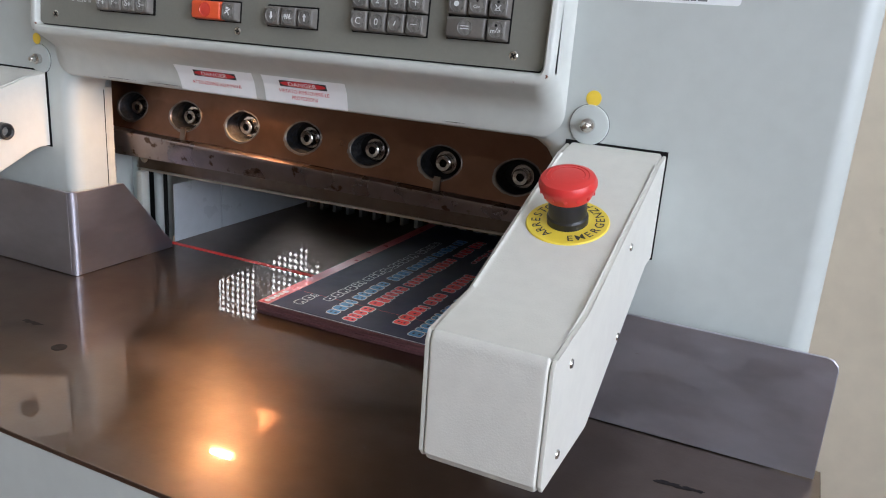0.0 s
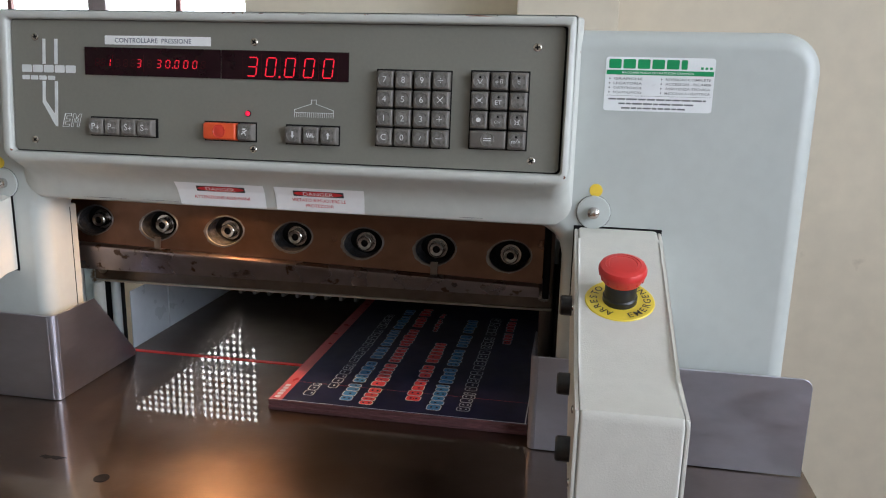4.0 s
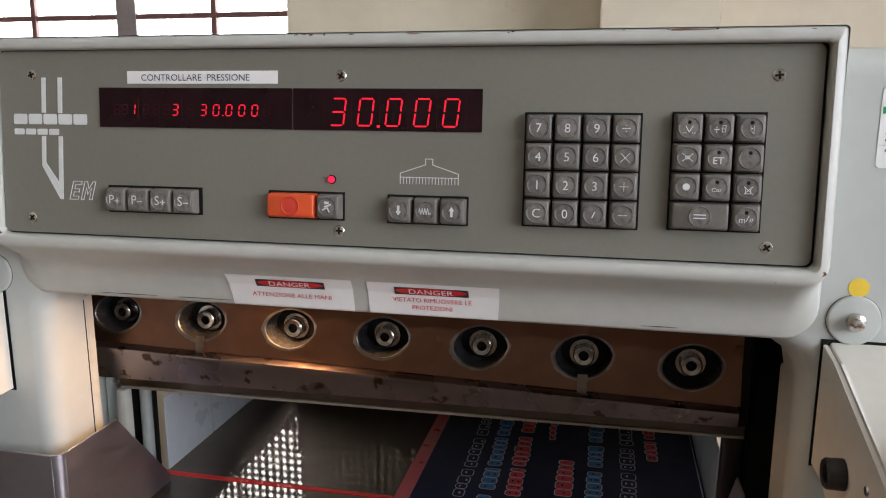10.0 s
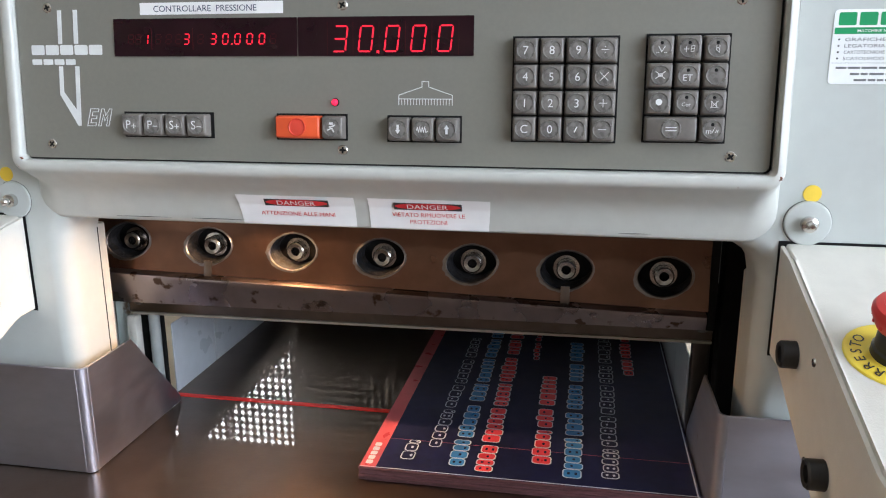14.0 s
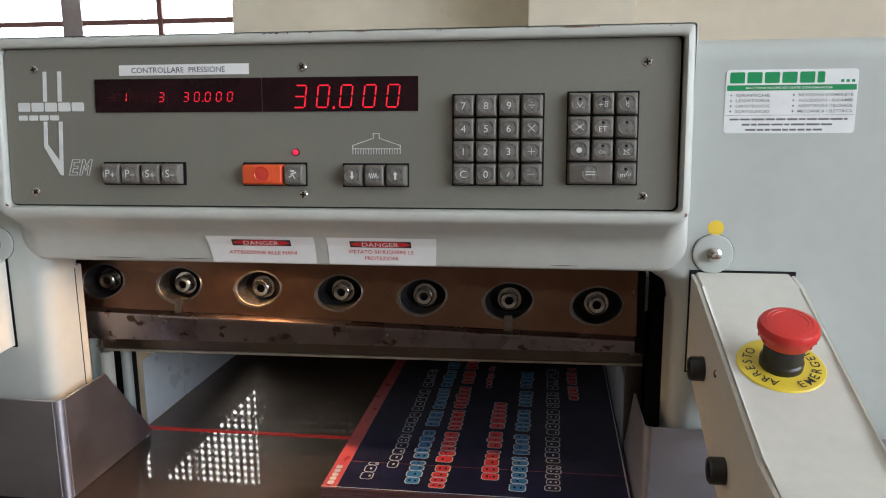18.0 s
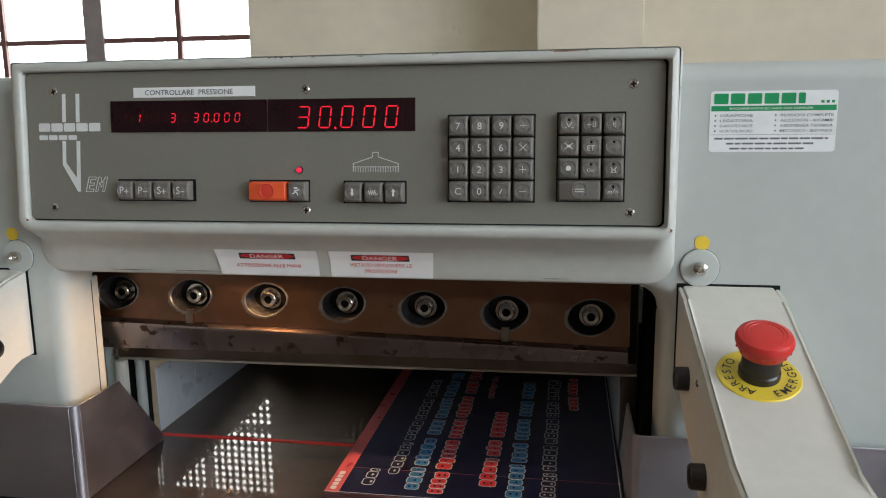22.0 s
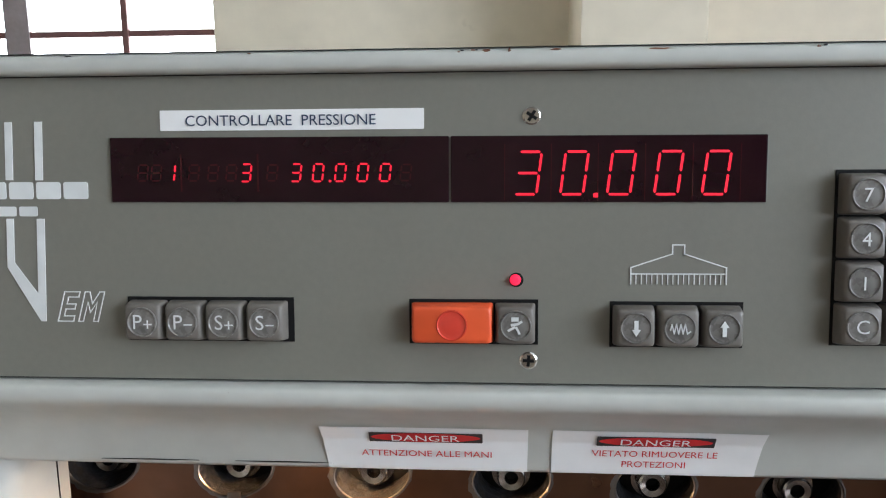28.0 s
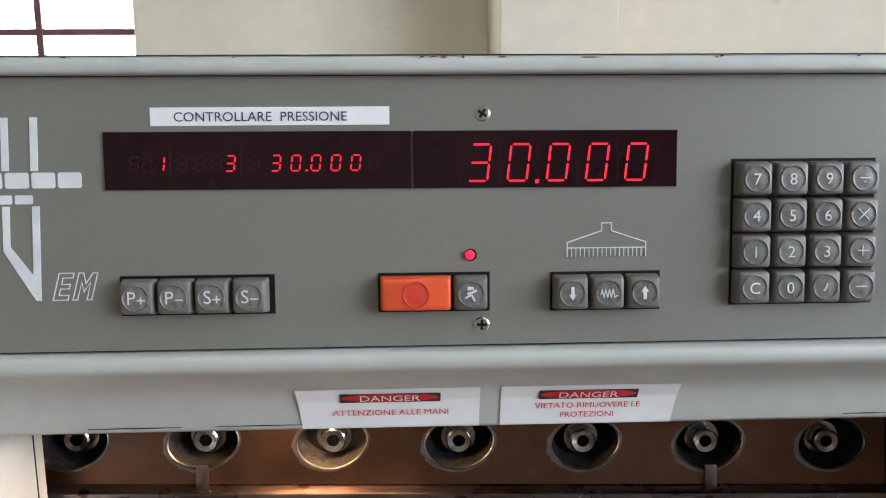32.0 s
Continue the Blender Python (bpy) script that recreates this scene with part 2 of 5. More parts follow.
NAVY.node_tree.nodes["Principled BSDF"].inputs["Specular IOR Level"].default_value = 0.3
PINK = material("pink_printed_margin", (0.62, 0.10, 0.12), 0.3, vary=0.08, scale=30, coat=0.25)
PAPER = material("paper_edge", (0.12, 0.05, 0.055), 0.7, vary=0.25, scale=60, fine=300, stretch=(1, 1, 12), random_tone=0.25)
PRINT_WHITE = material("white_print", (0.62, 0.65, 0.72), 0.3, vary=0.08, scale=60)
PRINT_BLUE = material("blue_print", (0.04, 0.24, 0.55), 0.3, vary=0.15, scale=40)
PRINT_RED = material("red_print", (0.78, 0.045, 0.06), 0.3, vary=0.12, scale=40)
WALL = material("cream_wall_plaster", (0.74, 0.665, 0.53), 0.75, vary=0.07, scale=1.6, fine=18, bump=0.25, bump_scale=45, spot=(0.63, 0.555, 0.435), spot_scale=9, spot_at=0.66)
CEILING = material("white_ceiling_paint", (0.72, 0.70, 0.65), 0.8, vary=0.05, scale=2)
FLOOR = material("red_brown_tile_floor", (0.14, 0.075, 0.05), 0.45, vary=0.2, scale=5, fine=40, bump=0.15, bump_scale=60)
BAR = material("dark_red_window_bar", (0.15, 0.07, 0.065), 0.45, vary=0.15, scale=20)
BAR_GREY = material("grey_window_mullion", (0.26, 0.22, 0.22), 0.5, vary=0.12, scale=15)
PANE = material("frosted_bright_pane", (0.8, 0.82, 0.78), 0.3, vary=0.05, scale=2, emit=(0.97, 1.0, 0.93), power=8.0)
PANE_SIDE = material("frosted_side_pane", (0.8, 0.82, 0.78), 0.3, vary=0.05, scale=2, emit=(0.97, 1.0, 0.95), power=2.2)
LAMP = material("warm_lamp_tube", (0.9, 0.8, 0.6), 0.3, vary=0.02, emit=(1.0, 0.55, 0.23), power=1150.0)
REAR = material("rear_grey_sheet", (0.33, 0.36, 0.35), 0.45, vary=0.1, scale=8)
SHEET = material("white_enamel_sheet", (0.50, 0.54, 0.58), 0.3, vary=0.05, scale=8)
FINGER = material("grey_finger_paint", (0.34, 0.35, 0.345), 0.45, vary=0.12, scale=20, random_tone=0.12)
LOWER = material("dark_grey_pedestal_paint", (0.22, 0.245, 0.25), 0.45, vary=0.08, scale=4, bump=0.06)


# ---- building helpers ----
ROOT = {}


def thing(name, label, category, at=(0, 0, 0), group="", kind=""):
    ob = new(name)
    ob.empty_display_size = 0.02
    ob.location = at
    ROOT[ob.name] = Vector(at)
    return tagged(ob, label, category, group, kind)


def smooth(me):
    for p in me.polygons:
        p.use_smooth = True


def to_mesh(name, bm, mat, sm=30):
    bmesh.ops.recalc_face_normals(bm, faces=bm.faces[:])
    if sm:
        lim = radians(sm)
        for e in bm.edges:
            e.smooth = len(e.link_faces) == 2 and e.calc_face_angle(0.0) < lim
        for f in bm.faces:
            f.smooth = True
    me = bpy.data.meshes.new(name)
    bm.to_mesh(me)
    bm.free()
    me.materials.append(mat)
    return me


def hang(ob, parent):
    if parent is not None:
        ob.parent = parent
        if parent.name in ROOT:
            ob.matrix_parent_inverse = Matrix.Translation(-ROOT[parent.name])
    return ob


def even(ob, sm):
    """Keeps large flat faces flat beside their rounded edges."""
    if sm:
        w = ob.modifiers.new("even_normals", "WEIGHTED_NORMAL")
        w.keep_sharp, w.weight = True, 80
    return ob


def part(name, bm, mat, parent, label="", sm=30):
    ob = hang(new(name, to_mesh(name, bm, mat, sm)), parent)
    return tagged(even(ob, sm), label)


def part_of(name, me, m, parent, label=""):
    """A part on a mesh that alike parts share, at the pose m."""
    ob = hang(new(name, me), parent)
    ob.matrix_basis = m
    return tagged(ob, label)


def single(name, bm, mat, label, category, kind="", group="", sm=30):
    return tagged(even(new(name, to_mesh(name, bm, mat, sm)), sm), label, category, group, kind)


def box(x0, x1, y0, y1, z0, z1, bev=0.0, seg=2):
    bm = bmesh.new()
    bmesh.ops.create_cube(bm, size=1)
    for v in bm.verts:
        v.co = Vector((x0 + (v.co.x + 0.5) * (x1 - x0), y0 + (v.co.y + 0.5) * (y1 - y0), z0 + (v.co.z + 0.5) * (z1 - z0)))
    if bev:
        bmesh.ops.bevel(bm, geom=bm.edges[:], offset=bev, segments=seg, affect="EDGES", profile=0.5, clamp_overlap=True)
    return bm


def merge(*bms):
    out = bmesh.new()
    for b in bms:
        me = bpy.data.meshes.new("t")
        b.to_mesh(me)
        b.free()
        out.from_mesh(me)
        bpy.data.meshes.remove(me)
    return out


def moved(bm, m):
    bmesh.ops.transform(bm, matrix=m, verts=bm.verts[:])
    return bm


def lathe(profile, seg=32):
    """A turned body about z from (radius, height) pairs."""
    bm = bmesh.new()
    rings = []
    for r, h in profile:
        if r < 1e-6:
            rings.append([bm.verts.new((0, 0, h))])
        else:
            rings.append([bm.verts.new((r * math.cos(2 * math.pi * i / seg), r * math.sin(2 * math.pi * i / seg), h)) for i in range(seg)])
    for a, b in zip(rings, rings[1:]):
        for i in range(seg):
            j = (i + 1) % seg
            f = [a[i % len(a)], a[j % len(a)], b[j % len(b)], b[i % len(b)]]
            f = list(dict.fromkeys(f))
            if len(f) > 2:
                bm.faces.new(f)
    return bm


def prism(poly, a0, a1, plane="xz", bev=0.0, seg=2, front_only=False):
    """A flat outline pushed from a0 to a1 along the third axis."""
    put = {"xz": lambda p, a: (p[0], a, p[1]), "yz": lambda p, a: (a, p[0], p[1]), "xy": lambda p, a: (p[0], p[1], a)}[plane]
    bm = bmesh.new()
    lo = [bm.verts.new(put(p, a0)) for p in poly]
    hi = [bm.verts.new(put(p, a1)) for p in poly]
    first = bm.faces.new(lo)
    last = bm.faces.new(hi[::-1])
    for i in range(len(poly)):
        j = (i + 1) % len(poly)
        bm.faces.new((lo[i], hi[i], hi[j], lo[j]))
    if bev:
        ed = list(first.edges) if front_only else list(first.edges) + list(last.edges)
        bmesh.ops.bevel(bm, geom=ed, offset=bev, segments=seg, affect="EDGES", profile=0.5, clamp_overlap=True)
    return bm


def round_rect(x0, x1, z0, z1, r, n=6, top=None):
    pts = []
    low, q = r, r if top is None else top
    for cx, cz, a, r in ((x1 - q, z1 - q, 0, q), (x0 + q, z1 - q, 90, q), (x0 + low, z0 + low, 180, low), (x1 - low, z0 + low, 270, low)):
        for k in range(n + 1):
            t = radians(a + 90 * k / n)
            pts.append((cx + r * math.cos(t), cz + r * math.sin(t)))
    return pts


def loft(loops, close_first=False, close_last=False):
    bm = bmesh.new()
    rows = [[bm.verts.new(p) for p in loop] for loop in loops]
    for a, b in zip(rows, rows[1:]):
        for i in range(len(a)):
            j = (i + 1) % len(a)
            bm.faces.new((a[i], a[j], b[j], b[i]))
    if close_first:
        bm.faces.new(rows[0])
    if close_last:
        bm.faces.new(rows[-1][::-1])
    return bm


def stroke(points, w, depth=0.0003, closed=False):
    """A flat line of width w through points, in x and y."""
    bm = bmesh.new()
    pts = list(points) + ([points[0]] if closed else [])
    for (ax, ay), (bx, by) in zip(pts, pts[1:]):
        d = Vector((bx - ax, by - ay, 0))
        if d.length < 1e-9:
            continue
        d.normalize()
        s = Vector((-d.y, d.x, 0)) * (w / 2)
        a, b = Vector((ax, ay, 0)) - d * (w / 2), Vector((bx, by, 0)) + d * (w / 2)
        f = bm.faces.new([bm.verts.new(p) for p in (a - s, b - s, b + s, a + s)])
        for v in bmesh.ops.extrude_face_region(bm, geom=[f])["geom"]:
            if isinstance(v, bmesh.types.BMVert):
                v.co.z += depth
    return bm


def letters(text, height, width=None, bold=0.0, depth=0.0002, shear=0.0, align="CENTER"):
    """Words as a mesh in x and y, their middle at the origin, with capitals of the given height."""
    cu = bpy.data.curves.new("t", "FONT")
    cu.body, cu.size, cu.extrude, cu.offset, cu.shear = text, 1.0, 0.0, bold, shear
    cu.resolution_u = 3
    ob = bpy.data.objects.new("t", cu)
    me = bpy.data.meshes.new_from_object(ob)
    bpy.data.objects.remove(ob)
    bm = bmesh.new()
    bm.from_mesh(me)
    bpy.data.meshes.remove(me)
    bpy.data.curves.remove(cu)
    if not bm.verts:
        return bm
    xs, ys = [v.co.x for v in bm.verts], [v.co.y for v in bm.verts]
    s = height / 0.73
    sx = width / (max(xs) - min(xs)) if width else s
    cx = (max(xs) + min(xs)) / 2
    for v in bm.verts:
        v.co = Vector(((v.co.x - cx) * sx, (v.co.y - 0.365) * s, depth))
    return bm


def on_front(y):
    """Pose of a flat drawing on an upright face that looks to -y."""
    return Matrix(((1, 0, 0, 0), (0, 0, -1, y), (0, 1, 0, 0), (0, 0, 0, 1)))


TILT = math.atan(0.082)
PANEL = Matrix.Translation((0, 0.0052, 1.27)) @ pose(0, 0, 0, 0, 0, 0.25) @ Matrix(((1, 0, 0, 0), (0, math.sin(TILT), -math.cos(TILT), 0), (0, math.cos(TILT), math.sin(TILT), 0), (0, 0, 0, 1)))


def at(u, v, n=0.0, m=PANEL):
    return m @ Matrix.Translation((u, v, n))


# ---- the room ----
def wall_with_hole(name, axis, a0, a1, t0, t1, z0, z1, holes, mat=WALL):
    """An upright wall along x or y with openings cut through, each (from, to, bottom, top)."""
    cuts = sorted({a0, a1, *[h[0] for h in holes], *[h[1] for h in holes]})
    bms = []
    for p, q in zip(cuts, cuts[1:]):
        hs = [h for h in holes if h[0] <= p + 1e-6 and h[1] >= q - 1e-6]
        spans = [(z0, z1)] if not hs else [(z0, hs[0][2]), (hs[0][3], z1)]
        for lo, hi in spans:
            bms.append(box(p, q, t0, t1, lo, hi) if axis == "x" else box(t0, t1, p, q, lo, hi))
    bm = merge(*bms)
    bmesh.ops.remove_doubles(bm, verts=bm.verts[:], dist=1e-5)
    return single(name, bm, mat, "cream plastered workshop wall with faint stains", "wall", "structure", sm=0)


NORTH = 1.6
wall_with_hole("wall_north", "x", -5.0, 3.2, NORTH, NORTH + 0.22, 0.0, 3.2, [(-2.46, -0.742, 1.20, 2.55)])
wall_with_hole("wall_west", "y", -8.0, NORTH, -5.2, -5.0, 0.0, 3.2, [])
wall_with_hole("wall_south", "x", -5.2, 3.2, -8.2, -8.0, 0.0, 3.2, [])
wall_with_hole("wall_east", "y", -8.0, NORTH, 3.0, 3.2, 0.0, 3.2, [(-3.5, -0.3, 1.2, 2.8)])
single("pilaster", box(0.135, 0.395, 1.32, NORTH + 0.01, 0.0, 3.2, 0.006), WALL, "cream plastered wall pilaster behind the machine", "pilaster", "structure")
single("ceiling", box(-5.2, 3.2, -8.2, NORTH + 0.2, 3.2, 3.3), CEILING, "plain white ceiling", "ceiling", "structure", sm=0)
single("floor", box(-5.2, 3.2, -8.2, NORTH + 0.2, -0.1, 0.0), FLOOR, "worn red-brown workshop floor", "floor", "structure", sm=0)


def window(name, x0, x1, z0, z1, y, cols, rows, thick, horizontal):
    w = thing(name, "bright frosted factory window with dark red bars", "window", ((x0 + x1) / 2, y, z0), kind="structure")
    part("frame", merge(box(x0, x1, y + 0.04, y + 0.08, z0, z0 + 0.02), box(x0, x1, y + 0.04, y + 0.08, z1 - 0.02, z1),
                        box(x0, x0 + 0.012, y + 0.04, y + 0.08, z0, z1), box(x1 - 0.012, x1, y + 0.04, y + 0.08, z0, z1)), BAR, w)
    for i, c in enumerate(cols):
        h = 0.033 if i in thick else 0.0085
        part("bar", box(c - h, c + h, y + 0.045, y + 0.075, z0 + 0.02, z1 - 0.02, 0.002), BAR_GREY if i in thick else BAR, w)
    for r in horizontal:
        part("bar", box(x0 + 0.012, x1 - 0.012, y + 0.048, y + 0.072, r - 0.008, r + 0.008, 0.002), BAR, w)
    xs, zs = [x0, *cols, x1], [z0, *horizontal, z1]
    for a, b in zip(xs, xs[1:]):
        for c, e in zip(zs, zs[1:]):
            part("pane", box(a, b, y + 0.058, y + 0.062, c, e), PANE, w)
    return w


window("window_1", -2.46, -0.742, 1.20, 2.55, NORTH, [-2.22, -1.92, -1.61, -1.285, -0.995], 2, (3,), [1.245, 1.543, 1.84, 2.14])
single("window_sill", box(-2.5, -0.72, NORTH - 0.03, NORTH + 0.05, 1.165, 1.1995, 0.005), CEILING, "white painted window sill", "sill", "structure")
for nm, b in (("window_2", box(3.10, 3.12, -3.5, -0.3, 1.2, 2.8)),):
    single(nm, b, PANE_SIDE, "bright frosted workshop window", "window", "structure", sm=0)


# ---- the paper cutting machine ----
TOP = 0.9          # table height
FACE = 0.03        # front face of the body
XL, XR = -0.515, 0.541
OL, OR = -0.3005, 0.306   # sides of the cutting opening
LIP = 1.144

cutter = thing("paper_cutter", "pale grey-green painted guillotine paper cutter with steel table", "paper cutter", (0, 0.1, 0))


def body_outline():
    r, top = 0.038, 1.343
    pts = [(XL, 0.30)]
    for k in range(9):
        a = radians(180 - 90 * k / 8)
        pts.append((XL + r + r * math.cos(a), top - r + r * math.sin(a)))
    for k in range(9):
        a = radians(90 - 90 * k / 8)
        pts.append((XR - r + r * math.cos(a), top - r + r * math.sin(a)))
    pts += [(XR, 0.30), (OR, 0.30), (OR, LIP - 0.032)]
    for k in range(1, 5):
        a = radians(k * 22.5)
        pts.append((OR - 0.032 + 0.032 * math.cos(a), LIP - 0.032 + 0.032 * math.sin(a)))
    for k in range(5):
        a = radians(90 + k * 22.5)
        pts.append((OL + 0.018 + 0.018 * math.cos(a), LIP - 0.018 + 0.018 * math.sin(a)))
    pts.append((OL, 0.30))
    return pts


def inset(poly, d, weight=None):
    """The outline moved inwards (to its left) by d, point by point as far as weight says."""
    out = []
    n = len(poly)
    for i in range(n):
        a, b, e = Vector(poly[i - 1]), Vector(poly[i]), Vector(poly[(i + 1) % n])
        d1, d2 = (b - a).normalized(), (e - b).normalized()
        n1, n2 = Vector((-d1.y, d1.x)), Vector((-d2.y, d2.x))
        m = (n1 + n2)
        m = m / max(0.35, m.length_squared / 2) if m.length > 1e-6 else n1
        q = b + m * d * (weight(poly[i]) if weight else 1.0)
        out.append((q.x, q.y))
    return out


def slab(poly, y0, y1, r, weight=None, steps=6):
    """An upright plate from y0 to y1 whose front edge is rounded with radius r. The outline runs clockwise."""
    loops = []
    for k in range(steps + 1):
        a = radians(90 * k / steps)
        loops.append([(p[0], y0 + r * (1 - math.sin(a)), p[1]) for p in inset(poly, -r * (1 - math.cos(a)), weight)])
    return loft([[(p[0], y1, p[1]) for p in poly]] + loops, True, True)


part("body_casting", slab(body_outline(), FACE, 0.082, 0.018), PAINT, cutter, "pale grey-green enamelled casting with scuffs", 40)
for a, b in ((XL + 0.004, -0.352), (0.352, XR - 0.004)):
    part("side_housing", box(a, b, 0.0825, 0.25, 0.30, 1.338, 0.012, 3), PAINT, cutter)
part("top_cover", box(-0.3518, 0.3518, 0.0825, 0.25, 1.285, 1.338, 0.004), PAINT, cutter)
# Black sheet stands for the dark inside of the housing.
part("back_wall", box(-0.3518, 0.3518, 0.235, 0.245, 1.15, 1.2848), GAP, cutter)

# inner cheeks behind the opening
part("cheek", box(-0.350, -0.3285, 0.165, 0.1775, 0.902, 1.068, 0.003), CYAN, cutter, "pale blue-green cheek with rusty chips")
# Right cheek coloured near black for the shadow of its recess.
part("cheek", box(0.3015, 0.350, 0.150, 0.1775, 0.902, 1.143, 0.003), GAP, cutter, "near-black cheek with the recess shadow in its colour")
# Black plates put in for the dark gaps beside the posts.
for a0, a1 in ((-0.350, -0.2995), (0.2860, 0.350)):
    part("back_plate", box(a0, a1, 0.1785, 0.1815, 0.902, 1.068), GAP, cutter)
part("casting_lip", box(OL - 0.014, OL - 0.0005, 0.0822, 0.094, 0.902, 1.128, 0.002), INNER, cutter, "pale chipped inner lip")
part("casting_lip", box(OR + 0.0005, OR + 0.014, 0.0822, 0.094, 0.902, 1.108, 0.002), INNER, cutter)
part("seam", box(OL - 0.0005, OL + 0.0004, 0.0795, 0.0805, 0.96, 1.125), GAP, cutter)
part("guide_block", box(-0.3282, -0.3160, 0.150, 0.1645, 0.902, 1.008, 0.004), INNER, cutter, "blue-green block with rust along its edge")
part("guide_post", box(-0.3122, -0.3012, 0.166, 0.1780, 0.902, 1.02, 0.0045, 3), REAR, cutter, "rounded grey guide post")
# Right post coloured dark to hide the bright fence edge where shadow lies.
part("guide_post", box(0.2800, 0.2975, 0.166, 0.1780, 0.902, 1.02, 0.003), CLAMP, cutter)

# table in the shape of a T, its apron and pedestal
TX0, TX1, TY0 = -0.572, 0.569, -0.272
table = [(TX0, TY0), (TX1, TY0), (TX1, 0.0285), (OR - 0.003, 0.0285), (OR - 0.003, 0.1815), (OL + 0.003, 0.1815), (OL + 0.003, 0.0285), (TX0, 0.0285)]
part("table_plate", prism(table, TOP - 0.005, TOP, "xy", 0.0012, 2), TABLE, cutter, "polished scratched steel table plate")
part("rear_table_plate", prism([(-0.300, 0.1900), (0.300, 0.1900), (0.300, 0.84), (-0.300, 0.84)], TOP - 0.02, TOP, "xy", 0.001), TABLE, cutter)
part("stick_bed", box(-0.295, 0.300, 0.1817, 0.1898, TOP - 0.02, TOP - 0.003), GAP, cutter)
part("cutting_stick", box(-0.3015, 0.2985, 0.1822, 0.1894, TOP - 0.0028, TOP + 0.0004, 0.0005), STRIP, cutter, "red plastic cutting stick")
for x, y, r in ((-0.126, -0.145, 0.0075), (0.445, -0.225, 0.002), (0.38, -0.18, 0.0018), (0.50, -0.20, 0.0018)):
    part("plug", moved(lathe([(0, 0.0002), (r, 0.0002), (r, -0.001)], 20), Matrix.Translation((x, y, TOP + 0.0003))), STAIN_SHADOW, cutter)


def blot(cx, cy, r, seed):
    rnd = random.Random(seed)
    pts = []
    for k in range(26):
        a = 2 * math.pi * k / 26
        q = r * (0.5 + 0.5 * abs(math.cos(a))) * rnd.uniform(0.65, 1.2)
        pts.append((cx + q * math.cos(a) * 1.5, cy + q * math.sin(a) * 0.55))
    return prism(pts, TOP + 0.0001, TOP + 0.00025, "xy")


for x, y, r, s in ((-0.200, -0.118, 0.010, 1), (0.46, -0.06, 0.009, 2), (0.478, -0.058, 0.006, 3)):
    part("stain", blot(x, y, r, s), STAIN_SHADOW, cutter)

# apron with a rounded cut-out
def apron_outline(x0, x1, top, low, h0, h1, hz, r):
    """Clockwise: over the top, then back along the lower edge round the cut-out."""
    pts = [(x0, low), (x0, top), (x1, top), (x1, low), (h1, low)]
    for k in range(9):
        a = radians(90 * k / 8)
        pts.append((h1 - r + r * math.cos(a), hz - r + r * math.sin(a)))
    for k in range(9):
        a = radians(90 + 90 * k / 8)
        pts.append((h0 + r + r * math.cos(a), hz - r + r * math.sin(a)))
    return pts + [(h0, low)]


ap = apron_outline(-0.566, 0.563, 0.8945, 0.818, 0.214, 0.342, 0.875, 0.030)
part("apron", slab(ap, -0.2705, -0.244, 0.015, lambda p: 1.0 if 0.2 < p[0] < 0.35 else 0.04), PAINT, cutter, "grey-green apron with a rounded cut-out")
part("apron_return", box(-0.566, 0.563, -0.2435, -0.15, 0.885, 0.8945), PAINT, cutter)
# Black sheet put in for the dark inside the cut-out.
part("cutout_back", box(0.19, 0.37, -0.170, -0.165, 0.70, 0.884), GAP, cutter)
part("latch", prism([(0.236, 0.842), (0.240, 0.872), (0.300, 0.878), (0.333, 0.872), (0.330, 0.852), (0.312, 0.848), (0.303, 0.856), (0.262, 0.850), (0.250, 0.858)], -0.236, -0.228, "xz", 0.002, 2), GUARD, cutter, "bare metal latch in the cut-out")
part("latch", prism([(0.298, 0.850), (0.300, 0.877), (0.332, 0.875), (0.328, 0.846)], -0.2415, -0.2365, "xz", 0.0015, 2), CHROME, cutter, "bright end of the latch")
for a, b in ((-0.46, -0.262), (0.353, 0.545)):
    pl = part("cover_plate", prism(round_rect(a, b, 0.824, 0.888, 0.010), -0.2735, -0.2707, "xz", 0.0012), LOWER, cutter, "blue-grey cover plate with a pale rim")
    part("rim", loft([[(p[0], y, p[1]) for p in round_rect(a + d, b - d, 0.824 + d, 0.888 - d, 0.010 - d)] for d, y in ((0.0, -0.2728), (0.0008, -0.2742), (0.0028, -0.2744), (0.0036, -0.2736))]), PAINT, pl)
    sx = b - 0.016 if a < 0 else a + 0.05
    part("screw", moved(lathe([(0, 0.0012), (0.0035, 0.001), (0.0035, -0.002)], 14), on_front(-0.2735) @ Matrix.Translation((sx, 0.848, 0))), CHROME, pl)
    part("slot", moved(box(-0.0032, 0.0032, -0.0003, 0.0003, 0.0011, 0.0014), on_front(-0.2735) @ Matrix.Translation((sx, 0.848, 0)) @ pose(0, 0, 0, 0, 0, 38)), GAP, pl)
for a, b in ((-0.262, -0.0935), (-0.0875, 0.196), (0.36, 0.53)):
    part("pedestal_panel", box(a, b, -0.244, -0.16, 0.05, 0.8175, 0.004), LOWER, cutter)
part("seam_strip", box(-0.0933, -0.0877, -0.2445, -0.17, 0.05, 0.8175, 0.001), PAINT, cutter)
part("pedestal", box(-0.255, 0.53, -0.158, 0.45, 0.0, 0.80, 0.01), LOWER, cutter)
part("rear_table_support", box(-0.32, 0.32, 0.45, 0.84, 0.80, 0.879), LOWER, cutter)

